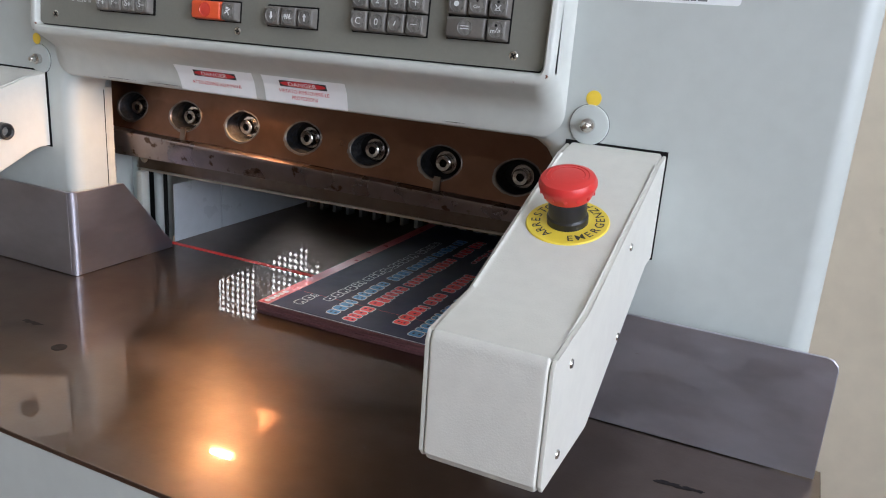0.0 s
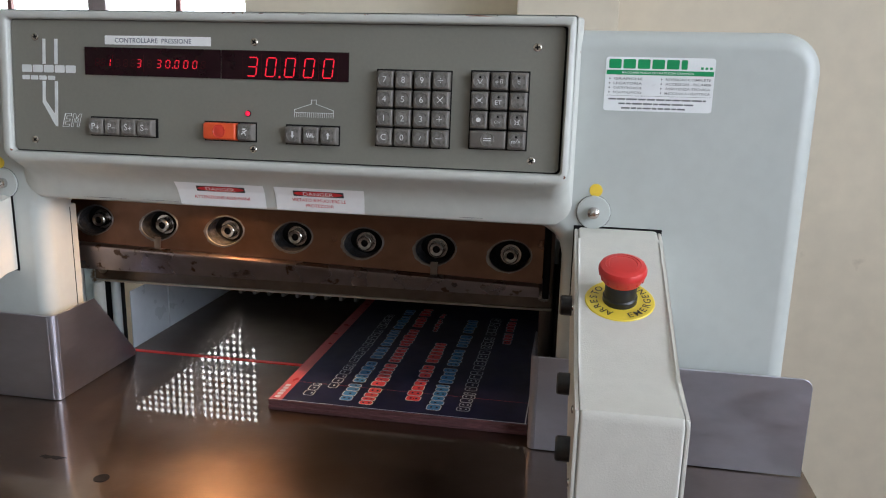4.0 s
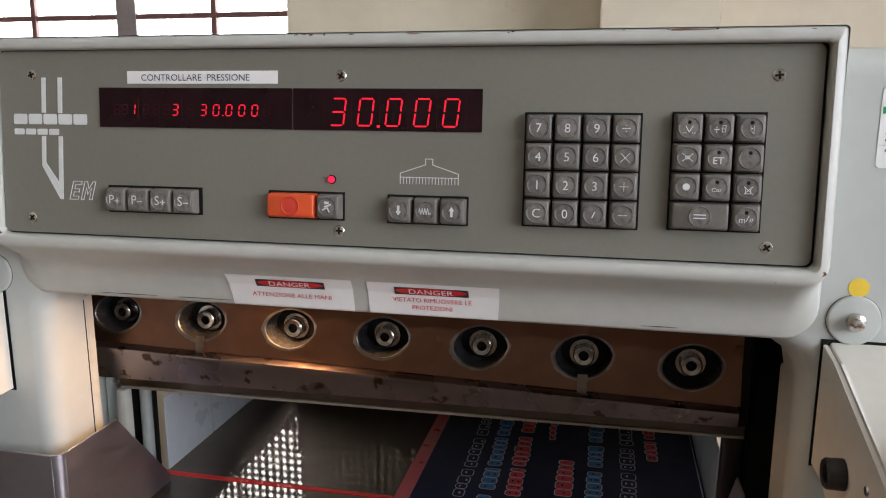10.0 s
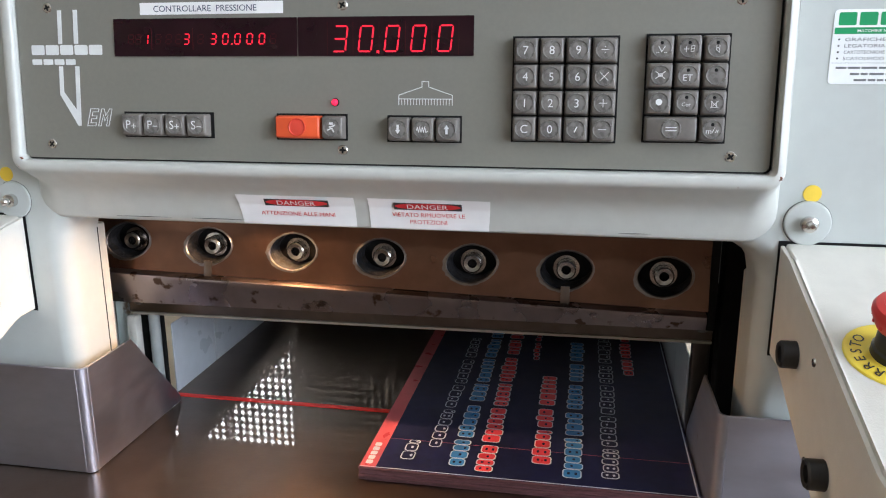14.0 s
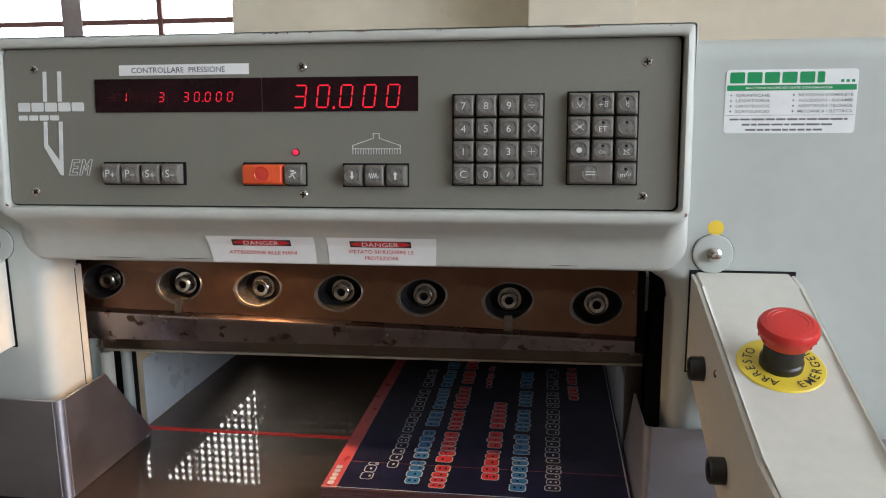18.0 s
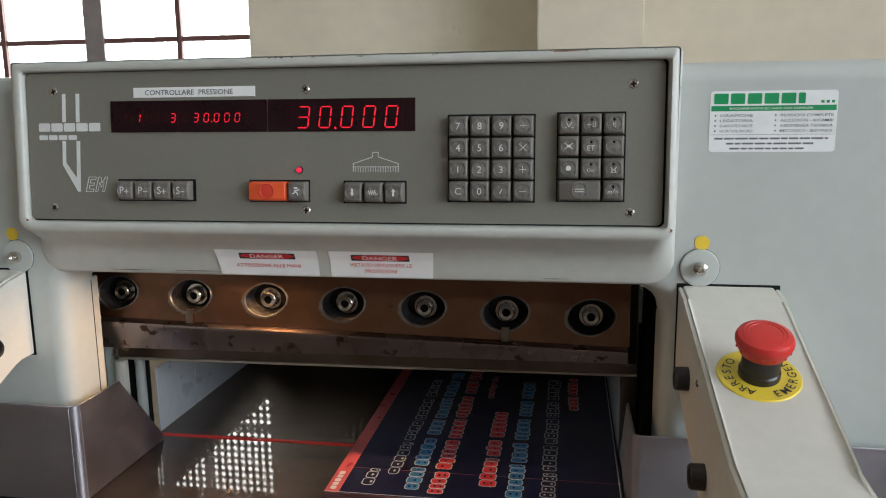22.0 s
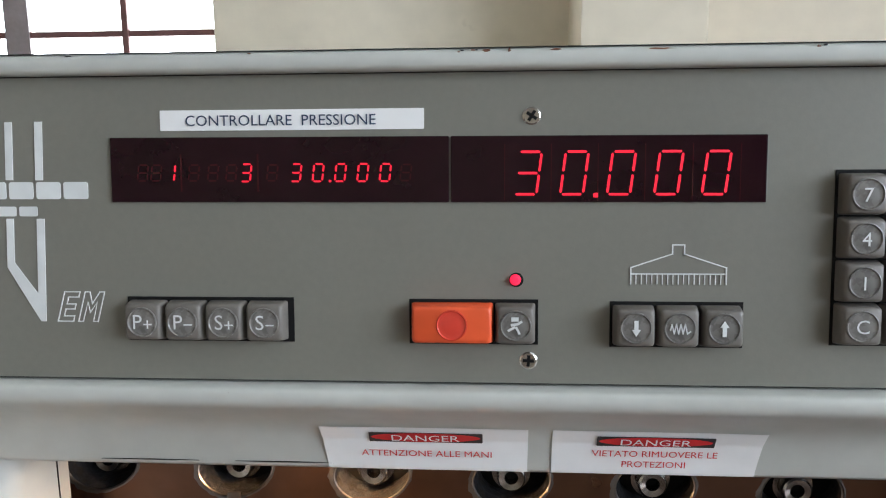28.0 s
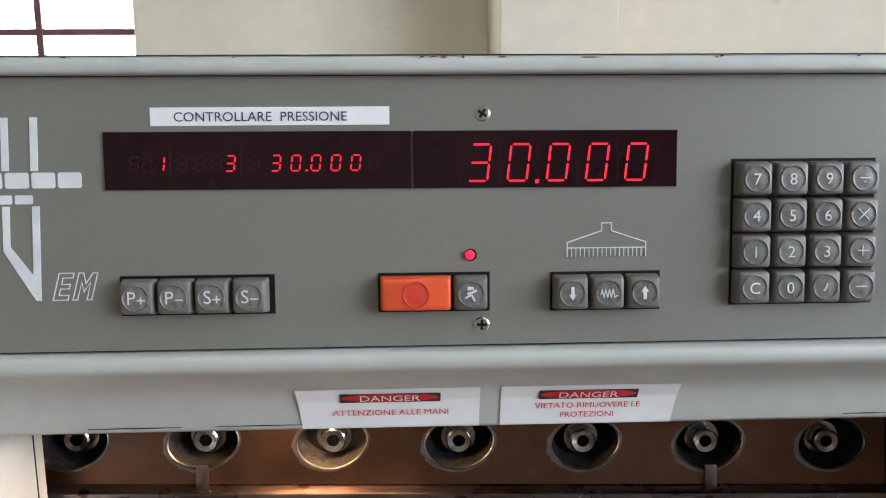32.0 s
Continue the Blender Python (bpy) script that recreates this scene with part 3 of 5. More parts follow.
# studs that hold the arms
for x, z in ((-0.346, 1.160), (0.336, 1.162)):
    w = part("washer", moved(lathe([(0, 0.003), (0.0155, 0.003), (0.0169, 0.0022), (0.0174, 0.0), (0.0174, -0.004)], 36), on_front(FACE) @ Matrix.Translation((x, z, 0))), PAINT, cutter, "painted washer")
    # Dark ring drawn for the shadow line and dirt round the washer.
    part("washer_gap", moved(lathe([(0.0170, 0.0003), (0.01765, 0.0003), (0.0177, -0.001)], 36), on_front(FACE) @ Matrix.Translation((x, z, 0))), STAIN_SHADOW, w)
    part("stud", moved(lathe([(0, 0.016), (0.0022, 0.0155), (0.0035, 0.014), (0.0035, 0.009), (0.0060, 0.008), (0.0060, 0.003)], 18), on_front(FACE) @ Matrix.Translation((x, z, 0))), CHROME, w, "bare steel stud and nut")

# rear hood with a perforated back
bm = bmesh.new()
PX, PZ, NX, NZ = 0.01634, 0.0162, 81, 24
GX0, GZ0, GY = -0.8018, 0.955, 0.860
for j in range(NZ):
    for i in range(NX):
        cx, cz = GX0 + (i + 0.5) * PX, GZ0 + (j + 0.5) * PZ
        o = [bm.verts.new((cx + sx * PX / 2, GY, cz + sz * PZ / 2)) for sx, sz in ((1, 0), (1, 1), (0, 1), (-1, 1), (-1, 0), (-1, -1), (0, -1), (1, -1))]
        q = [bm.verts.new((cx + 0.0050 * math.cos(radians(45 * k)), GY, cz + 0.0050 * math.sin(radians(45 * k)))) for k in range(8)]
        for k in range(8):
            bm.faces.new((o[k], o[(k + 1) % 8], q[(k + 1) % 8], q[k]))
bmesh.ops.remove_doubles(bm, verts=bm.verts[:], dist=1e-5)
for f in bmesh.ops.extrude_face_region(bm, geom=bm.faces[:])["geom"]:
    if isinstance(f, bmesh.types.BMVert):
        f.co.y += 0.0012
rear = thing("rear_guard", "grey sheet metal hood with a perforated back over the rear table", "guard", (-0.18, 0.85, TOP))
part("perforated_sheet", bm, REAR, rear, sm=0)
part("hood_top", prism([(-0.81, 0.5), (-0.568, 0.5), (-0.568, 0.252), (0.53, 0.252), (0.53, 0.5595), (-0.81, 0.5595)], 1.280, 1.292, "xy", 0.001, 1), REAR, rear)
part("hood_riser", box(-0.81, 0.53, 0.560, 0.568, 1.280, 1.3438, 0.001), REAR, rear)
part("hood_top", box(-0.81, 0.53, 0.560, 0.868, 1.3440, 1.3555, 0.001), REAR, rear)
for s in (-0.81, 0.522):
    part("hood_side", box(s, s + 0.008, 0.5685, 0.8575, 1.2800, 1.3438, 0.001), REAR, rear)
part("guard_foot", box(-0.81, 0.53, 0.858, 0.868, TOP - 0.1, 0.954, 0.002), REAR, rear)
# Unseen closing plates, added to keep stray light out of the cavity.
for s, y in ((-0.81, 0.509), (0.522, 0.260)):
    part("hood_side", box(s, s + 0.008, y, 0.8575, TOP - 0.1, 1.2795, 0.002), REAR, rear)
part("hood_side", box(-0.568, -0.560, 0.260, 0.4995, TOP - 0.1, 1.2795, 0.002), REAR, rear)
part("hood_front", box(-0.81, -0.560, 0.500, 0.5085, TOP - 0.1, 1.2795, 0.002), REAR, rear)
for a, b in ((-0.568, -0.509), (0.505, 0.53)):
    part("hood_front", box(a, b, 0.2515, 0.2595, TOP - 0.1, 1.2795, 0.002), REAR, rear)

for nm, x0, x1 in (("side_fence", -0.2985, -0.2965), ("side_fence", 0.2805, 0.2825)):
    f = thing(nm, "white enamelled sheet metal side fence on the table", "fence", (x0, 0.4, TOP), group="side fences")
    part("front_sheet", box(x0, x1, 0.1902, 0.2890, TOP + 0.0002, 0.986, 0.0008), SHEET, f)
    part("rear_sheet", box(x0, x1, 0.2912, 0.80, TOP + 0.0002, 0.986, 0.0008), SHEET, f)
    # Strips added behind the sheets, only to stop light leaking at seam and foot.
    xb = x0 - 0.0042 if x0 < 0 else x1 + 0.0002
    part("joint_strip", box(xb, xb + 0.004, 0.2800, 0.3000, TOP + 0.0002, 0.986, 0.0008), SHEET, f)
    part("foot_angle", box(xb, xb + 0.004, 0.3004, 0.80, TOP + 0.0002, TOP + 0.020, 0.0008), SHEET, f)

# comb-shaped back gauge
gauge = thing("back_gauge", "grey painted comb back gauge on the rear table", "back gauge", (0, 0.5, TOP))
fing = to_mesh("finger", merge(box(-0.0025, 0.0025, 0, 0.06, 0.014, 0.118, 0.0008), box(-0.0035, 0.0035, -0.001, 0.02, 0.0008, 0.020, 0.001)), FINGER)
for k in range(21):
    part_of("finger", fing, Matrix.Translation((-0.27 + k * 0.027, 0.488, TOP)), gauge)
# Carrier coloured black for the darkness behind the fingers.
part("carrier", box(-0.285, 0.278, 0.55, 0.60, TOP + 0.001, TOP + 0.125, 0.004), GAP, gauge)


# ---- knife beam, knife and clamp ----
SLOPE, LEVEL = -0.0245, 0.008   # fall of the beam, rise of the edge and of the clamp, per metre to the side


def slanted(bm, edge=0.0):
    for v in bm.verts:
        v.co.z += (SLOPE if v.co.z > edge else LEVEL) * v.co.x
    return bm


beam = thing("knife_beam", "oily brown steel knife beam with a ground knife", "knife beam", (0, 0.14, 1.07))
part("beam_plate", slanted(box(-0.335, 0.284, 0.1392, 0.1525, 1.064, 1.27, 0.002)), BEAM, beam)
bolt_x = [-0.2955 + 0.09 * k for k in range(7)]


def almond(cx, cz, n=32):
    pts = []
    for k in range(n):
        a = 2 * math.pi * k / n
        x, z = 0.0256 * math.copysign(abs(math.cos(a)) ** 1.12, math.cos(a)), 0.0190 * math.copysign(abs(math.sin(a)) ** 1.05, math.sin(a))
        pts.append((cx + x, cz + z + 0.08 * x))
    return pts


# front skin of the beam with the almond-shaped bolt pockets cut through
def pocket_skin(z0, z1, y, x0, x1):
    bm = bmesh.new()
    edges = [x0] + [(p + q) / 2 for p, q in zip(bolt_x, bolt_x[1:])] + [x1]
    for k, cx in enumerate(bolt_x):
        a, b = max(edges[k], x0), edges[k + 1]
        hole = [(min(max(px, a + 0.0006), b - 0.0006), pz) for px, pz in almond(cx, 1.0945)]
        n = len(hole)
        rim = []
        for px, pz in hole:
            dx, dz = px - cx, pz - 1.0945
            t = min(((b - cx) / dx if dx > 0 else (a - cx) / dx) if abs(dx) > 1e-9 else 1e9, ((z1 - 1.0945) / dz if dz > 0 else (z0 - 1.0945) / dz) if abs(dz) > 1e-9 else 1e9)
            rim.append((cx + dx * t, 1.0945 + dz * t))
        hv = [bm.verts.new((p[0], y, p[1])) for p in hole]
        rv = [bm.verts.new((p[0], y, p[1])) for p in rim]
        for i in range(n):
            j = (i + 1) % n
            bm.faces.new((hv[i], hv[j], rv[j], rv[i]))
        for (sx, sz) in ((a, z0), (a, z1), (b, z0), (b, z1)):
            c = bm.verts.new((sx, y, sz))
            near = sorted(rv, key=lambda v: (v.co - c.co).length)
            on_x = [v for v in near if abs(v.co.x - sx) < 1e-6]
            on_z = [v for v in near if abs(v.co.z - sz) < 1e-6]
            if on_x and on_z:
                bm.faces.new((on_x[0], c, on_z[0]))
    return bm


def lean_back(bm):
    bmesh.ops.bisect_plane(bm, geom=bm.verts[:] + bm.edges[:] + bm.faces[:], plane_co=(0, 0, 1.1075), plane_no=(0, 0, 1))
    for v in bm.verts:
        if v.co.z < 1.1075:
            v.co.y -= (1.1075 - v.co.z) * 0.17
    return bm


part("pocketed_front", slanted(lean_back(pocket_skin(1.0655, 1.175, 0.1235, -0.335, 0.284))), BEAM, beam, "brown steel front with worn bolt pockets")
part("upper_edge", slanted(prism([(0.1338, 1.175), (0.1235, 1.175), (0.1338, 1.195)], -0.335, 0.284, "yz")), BEAM, beam)
# Black floor stands for the shadow deep in the pockets.
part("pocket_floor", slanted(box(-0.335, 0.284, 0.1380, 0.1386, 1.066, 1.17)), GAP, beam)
for cx in bolt_x:
    rows = []
    for s, depth in ((1.0, 0.0), (0.955, 0.003), (0.93, 0.007), (0.88, 0.0144)):
        rows.append([(cx + 0.0018 * (1 - s) / 0.1 + (p[0] - cx) * s, 0.1235 + depth - max(0.0, 1.1075 - p[1]) * 0.17 * (1 - depth / 0.0144), 1.0945 + 0.0010 * (1 - s) / 0.1 + (p[1] - 1.0945) * s) for p in almond(cx, 1.0945)])
    part("pocket", slanted(loft(rows)), POCKET, beam, "steel wall of a bolt pocket, coloured dark for its shadow")
# End face coloured black for the shadow beside the beam.
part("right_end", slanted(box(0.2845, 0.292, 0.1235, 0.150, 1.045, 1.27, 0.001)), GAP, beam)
part("knife", slanted(prism([(0.1105, 1.0648), (0.1065, 1.0630), (0.1060, 1.0580), (0.1110, 1.0405), (0.1335, 1.0375), (0.1335, 1.0648)], -0.332, 0.282, "yz", 0.0006, 1), 1.05), KNIFE, beam, "ground steel knife with nicks along its top edge")
for k, cx in enumerate(bolt_x):
    out, inn = almond(cx, 1.0945), [(cx + (p[0] - cx) * 0.94, 1.0945 + (p[1] - 1.0945) * 0.94) for p in almond(cx, 1.0945)]
    part("pocket_rim", slanted(lean_back(loft([[(p[0], 0.1239, p[1]) for p in inn], [(p[0], 0.1230, p[1]) for p in [((a[0] + b[0]) / 2, (a[1] + b[1]) / 2) for a, b in zip(out, inn)]], [(p[0], 0.1236, p[1]) for p in out]]))), RECESS, beam, "bare worn pocket rim")
wear = random.Random(21)
for cx in bolt_x:
    out, far = almond(cx, 1.0945, 48), []
    for p in out:
        dx, dz = p[0] - cx, p[1] - 1.0945
        side = max(0.0, -(dx / 0.0256 * 0.75 + dz / 0.0190 * 0.55))
        f = 1.025 + wear.uniform(0.0, 0.03) + side * wear.uniform(0.04, 0.11)
        far.append((cx + dx * f, 1.0945 + dz * f))
    part("worn_lip", slanted(lean_back(loft([[(p[0], 0.1236, p[1]) for p in out], [(p[0], 0.1231, p[1]) for p in out], [(p[0], 0.1232, p[1]) for p in far], [(p[0], 0.1236, p[1]) for p in far]]))), RECESS, beam, "scuffed bare lip beside a pocket")
head = to_mesh("bolt", moved(merge(lathe([(0.0042, 0.0025), (0.0045, 0.0095), (0.0080, 0.0105), (0.0092, 0.0095), (0.0092, -0.001)], 28),
                                   lathe([(0.0094, 0.0012), (0.0125, 0.0012), (0.0128, 0.0)], 28)), on_front(0.0)), BOLT, 35)
hexa = to_mesh("socket", moved(lathe([(0, 0.0024), (0.0048, 0.0024)], 6), on_front(0.0)), GAP, 0)
notch = to_mesh("slot", box(-0.0042, 0.0042, -0.0012, 0.0012, -0.0278, -0.0120, 0.0005), CLAMP)
for k, x in enumerate(bolt_x):
    p = Matrix.Translation((x, 0.1378, 1.0929 + SLOPE * x))
    b = part_of("bolt", head, p, beam, "socket head bolt with washer")
    part_of("socket", hexa, Matrix.Translation((0, 0, 0)), b)
    if k in (1, 5):
        part_of("slot", notch, Matrix.Translation((x, 0.1189, 1.092 + SLOPE * x)) @ pose(0, 0, 0, -9, 0, 0), beam)

clamp = thing("clamp_beam", "brown steel clamp beam raised behind the knife", "clamp", (0, 0.16, 1.01))
part("clamp_plate", slanted(box(-0.324, 0.296, 0.1535, 0.212, 1.0150, 1.13, 0.001), 9), CLAMP, clamp)
part("clamp_edge", slanted(box(-0.322, 0.296, 0.1525, 0.215, 1.0118, 1.0147, 0.0006), 9), CREAM_EDGE, clamp, "worn pale lower edge")
for x in (-0.311, 0.286):
    part("bolt", moved(lathe([(0, 0.002), (0.0075, 0.002), (0.008, 0.0)], 18), on_front(0.1533) @ Matrix.Translation((x, 1.031 + LEVEL * x, 0))), BOLT, clamp)

lamp = thing("work_lamp", "small warm lamp tube under the console", "lamp", (-0.13, 0.09, 1.15))
part("tube", moved(lathe([(0, -0.016), (0.002, -0.0155), (0.003, -0.014), (0.003, 0.014), (0.002, 0.0155), (0, 0.016)], 12), Matrix.Translation((-0.130, 0.090, 1.1475)) @ pose(0, 0, 0, 0, 90, 0)), LAMP, lamp, "glowing warm bulb")
part("reflector", box(-0.18, -0.08, 0.0825, 0.0845, 1.146, 1.19, 0.0005), CREAM_EDGE, lamp)
# Unseen plates added to hold lamp light off the beam and left wall.
part("shade", box(-0.1655, -0.0795, 0.0945, 0.0953, 1.1405, 1.19, 0.0002), CREAM_EDGE, lamp)
for x in (-0.164, -0.082):
    part("end_cap", box(x, x + 0.0015, 0.0850, 0.0942, 1.1405, 1.19, 0.0003), CREAM_EDGE, lamp)


# ---- bent sheet guards at both sides of the opening ----
def corner_guard(s, xc, xe, y0, ht, peak, back):
    g = thing("corner_guard", "bent brushed steel corner guard on the table", "guard", (xc, y0, TOP), group="corner guards")
    z0, z1 = TOP + 0.0008, TOP + ht
    t = 0.0022
    r = 0.010
    rb = 0.0075
    xb = xc + s * rb
    outline = [(xe, z0), (xe, z1 - r)] + [(xe + (-s) * r * (1 - math.cos(radians(a))), z1 - r + r * math.sin(radians(a))) for a in (30, 60, 90)] + [(xb, z1), (xb, z0)]
    part("front_sheet", prism(outline, y0, y0 + t, "xz", 0.0006, 1), GUARD, g)
    side = [(y0 + rb, z0), (y0 + rb, z1), (peak, z1), (back, z0 + 0.008), (back, z0)]
    part("side_sheet", prism(side, xc, xc + s * t, "yz", 0.0005, 1), GUARD, g)
    arc = [(xb - s * q * math.sin(radians(a)), y0 + rb - q * math.cos(radians(a))) for q, turn in ((rb, range(0, 91, 10)), (rb - t, range(90, -1, -10))) for a in turn]
    part("bend", prism(arc, z0, z1, "xy"), GUARD, g)
    return g


corner_guard(-1, -0.2805, -0.563, 0.0055, 0.1070, 0.086, 0.168)
corner_guard(1, 0.281, 0.563, 0.0095, 0.1075, 0.092, 0.176)


# ---- arms with light barrier ----
ARM = [(FACE - 0.001, 1.1455), (0.0, 1.1400), (-0.186, 1.0735), (-0.249, 1.068), (-0.2525, 1.061), (-0.2510, 0.987), (-0.2465, 0.981), (-0.150, 0.977), (0.004, 1.0545), (FACE - 0.001, 1.0545)]


def arm(x0, x1, inner, knobs, screws, label, draw=0.0):
    """draw: how far the inner side leans away from the opening, per metre along the arm."""
    def lean(bm):
        for v in bm.verts:
            w = (x1 - v.co.x) / (x1 - x0) if inner == x0 else (v.co.x - x0) / (x1 - x0)
            v.co.x += (0.004 * (1 - w) + draw * w) * (FACE - v.co.y) * (1 if inner == x0 else -1) if draw else 0.0
        return bm

    a = thing("light_barrier_arm", label, "guard arm", ((x0 + x1) / 2, 0.0, 1.05), group="light barrier arms")
    part("housing", lean(prism(ARM, x0 + 0.0035, x1 - 0.0035, "yz", 0.003, 3)), CREAM, a)
    for side in (x0, x1 - 0.0032):
        part("side_plate", lean(prism(inset(ARM, 0.0012), side, side + 0.0032, "yz", 0.0007, 2)), CREAM, a)
    out = -1 if inner == x0 else 1
    turn = pose(0, 0, 0, 0, 90 * out, 0)
    for y, z in knobs:
        k = part("knob", moved(lathe([(0.0055, 0.003), (0.0060, 0.0105), (0.0085, 0.0115), (0.0098, 0.010), (0.0100, 0.0)], 24), Matrix.Translation((inner + draw * (FACE - y), y, z)) @ turn), BLACK, a, "knurled black sensor cap")
        part("lens", moved(lathe([(0, 0.004), (0.0056, 0.004)], 20), Matrix.Translation((inner + draw * (FACE - y), y, z)) @ turn), LENS, k)
    for x, sgn in ((x0, -1), (x1, 1)):
        for y, z in screws:
            part("screw", moved(lathe([(0, 0.0016), (0.0026, 0.0010), (0.0032, 0.0)], 12), Matrix.Translation((x + (FACE - y) * ((draw if x == inner else 0.004) if draw else 0.0), y, z)) @ pose(0, 0, 0, 0, 90 * sgn, 0)), CHROME, a)
    part("shadow_gap", prism([(FACE - 0.0008, 1.1475), (FACE - 0.0008, 1.0535), (FACE - 0.0002, 1.0535), (FACE - 0.0002, 1.1475)], x0 - 0.001, x1 + 0.001, "yz"), GAP, a)
    return a


KNOBS = [(-0.036, 1.080), (-0.115, 1.031), (-0.203, 1.013)]
SCREWS = [(-0.075, 1.090), (-0.078, 1.020), (-0.215, 1.052), (-0.222, 0.995)]
arm(-0.426, -0.338, -0.338, KNOBS, SCREWS, "cream painted angular arm with black sensor caps")
arm(0.318, 0.4045, 0.318, KNOBS, SCREWS, "cream painted angular arm carrying an emergency stop", 0.030)

# the round things on the arms' slope
SL = math.atan2(1.140 - 1.0735, 0.186)


def on_slope(x, y):
    z = 1.140 + (1.140 - 1.0735) / 0.186 * y
    return Matrix.Translation((x, y, z)) @ pose(0, 0, 0, math.degrees(SL), 0, 0)


plug = single("blanking_plug", moved(lathe([(0, 0.0025), (0.012, 0.0025), (0.0155, 0.0015), (0.016, 0.0), (0.016, -0.002)], 30), on_slope(-0.380, -0.082)), BLACK, "flat black plastic blanking plug in the arm", "plug")

stop = thing("emergency_stop", "red mushroom emergency stop button on a yellow plate", "emergency stop", (0.361, -0.096, 1.105))
S = on_slope(0.361, -0.096)
lp = part("legend_plate", moved(lathe([(0.0135, 0.0012), (0.0295, 0.0012), (0.0303, 0.0004), (0.0303, 0.0001)], 48), S), YELLOW, stop, "round yellow legend plate")


def ring_text(words, a0, step, r, inward):
    bms = []
    for k, ch in enumerate(words):
        a = a0 + k * step
        spin = a + 90 if inward else a - 90
        bms.append(moved(letters(ch, 0.0068, bold=0.006), Matrix.Translation((r * math.cos(radians(a)), r * math.sin(radians(a)), 0.0014)) @ pose(0, 0, 0, 0, 0, spin)))
    return merge(*bms)


part("lettering", moved(ring_text("ARRESTO", 246, -17.2, 0.0232, False), S), INK, lp)
part("lettering", moved(ring_text("EMERGENZA", 292, 17.2, 0.0232, True), S), INK, lp)
part("collar", moved(lathe([(0.0150, 0.0012), (0.0150, 0.006), (0.0138, 0.0075), (0.0138, 0.015), (0.0128, 0.024)], 36), S), BLACK, stop, "black ribbed collar")
cap = part("mushroom_cap", moved(lathe([(0.0125, 0.0215), (0.0165, 0.0225), (0.0185, 0.0265), (0.0205, 0.0315), (0.0206, 0.0345), (0.0190, 0.0375), (0.0150, 0.0390), (0.0146, 0.0386), (0.0120, 0.0392), (0.0116, 0.0388), (0.0085, 0.0394), (0, 0.0396)], 48), S), RED, stop, "red mushroom cap with raised rings")
for k in range(14):
    a = 2 * math.pi * k / 14
    part("grip_notch", moved(box(-0.0011, 0.0011, -0.0004, 0.0004, 0.0262, 0.0300, 0.0003), S @ Matrix.Translation((0.0191 * math.cos(a), 0.0191 * math.sin(a), 0)) @ pose(0, 0, 0, 0, 0, math.degrees(a) + 90)), RED, cap)


# ---- control console ----
console = thing("control_console", "grey operator console with keypads and red digital display", "control console", (0, 0, 1.2))


def front_y(z):
    return 0.0096 + (z - 1.324) * 0.082


def ring(x0, x1, z0, z1, r, dy=None, y=None):
    return [(px, (front_y(pz) + dy) if y is None else y + 0.0 * pz, pz) for px, pz in round_rect(x0, x1, z0, z1, r, top=min(r, 0.0030))]


part("housing", loft([
    ring(-0.3025, 0.3005, 1.2025, 1.3445, 0.005, 0.006), ring(-0.3025, 0.3005, 1.2025, 1.3445, 0.005, -0.005), ring(-0.3050, 0.3025, 1.2000, 1.3470, 0.007, -0.0075),
    ring(-0.3110, 0.3062, 1.1955, 1.3520, 0.011, -0.0070), ring(-0.3132, 0.3084, 1.1920, 1.3538, 0.014, -0.0048), ring(-0.3138, 0.3090, 1.1885, 1.3542, 0.016, 0.0020),
    ring(-0.3140, 0.3092, 1.1840, 1.3542, 0.018, y=0.0060), ring(-0.3143, 0.3095, 1.1790, 1.3542, 0.019, y=0.0140), ring(-0.3147, 0.3100, 1.1730, 1.3542, 0.020, y=0.0205), ring(-0.3155, 0.3108, 1.1650, 1.3542, 0.021, y=0.0252),
    ring(-0.3166, 0.3120, 1.1550, 1.3542, 0.022, y=0.0280), ring(-0.3180, 0.3135, 1.1475, 1.3542, 0.022, y=0.0297), ring(-0.3186, 0.3145, 1.1450, 1.3542, 0.022, y=0.0320), ring(-0.3190, 0.3150, 1.1442, 1.3542, 0.022, y=0.040)]), PAINT_CONSOLE, console, "rounded painted housing with chipped edges", 50)
part("housing_top", box(-0.3130, 0.3082, 0.020, 0.085, 1.30, 1.3536, 0.002, 2), PAINT_CONSOLE, console)


def scuff(cx, y, z, w, h, seed):
    rnd = random.Random(seed)
    n = 12
    pts = [(cx + w * math.cos(2 * math.pi * k / n) * rnd.uniform(0.4, 1.1), z + h * math.sin(2 * math.pi * k / n) * rnd.uniform(0.4, 1.1)) for k in range(n)]
    return prism(pts, y - 0.0002, y + 0.0006, "xz")


CHIP = material("chipped_rusty_primer", (0.20, 0.085, 0.045), 0.7, vary=0.25, scale=90)
rnd = random.Random(4)
for cx, z, w, h in ((0.295, 1.1975, 0.006, 0.0012), (0.304, 1.2005, 0.003, 0.002), (-0.3045, 1.2035, 0.0035, 0.003), (0.212, 1.3525, 0.020, 0.0011), (0.020, 1.1975, 0.0022, 0.0006), (0.13, 1.1965, 0.003, 0.0008),
                    (0.137, 1.1968, 0.002, 0.0007), (-0.04, 1.3528, 0.0018, 0.0009), (-0.01, 1.3528, 0.003, 0.0006), (0.035, 1.3525, 0.006, 0.0006), (0.10, 1.352, 0.0012, 0.0012), (-0.03, 1.3525, 0.001, 0.0014), (-0.045, 1.1970, 0.0028, 0.0007)):
    part("chip", scuff(cx, front_y(z) - 0.0068, z, w, h, rnd.random()), CHIP, console)

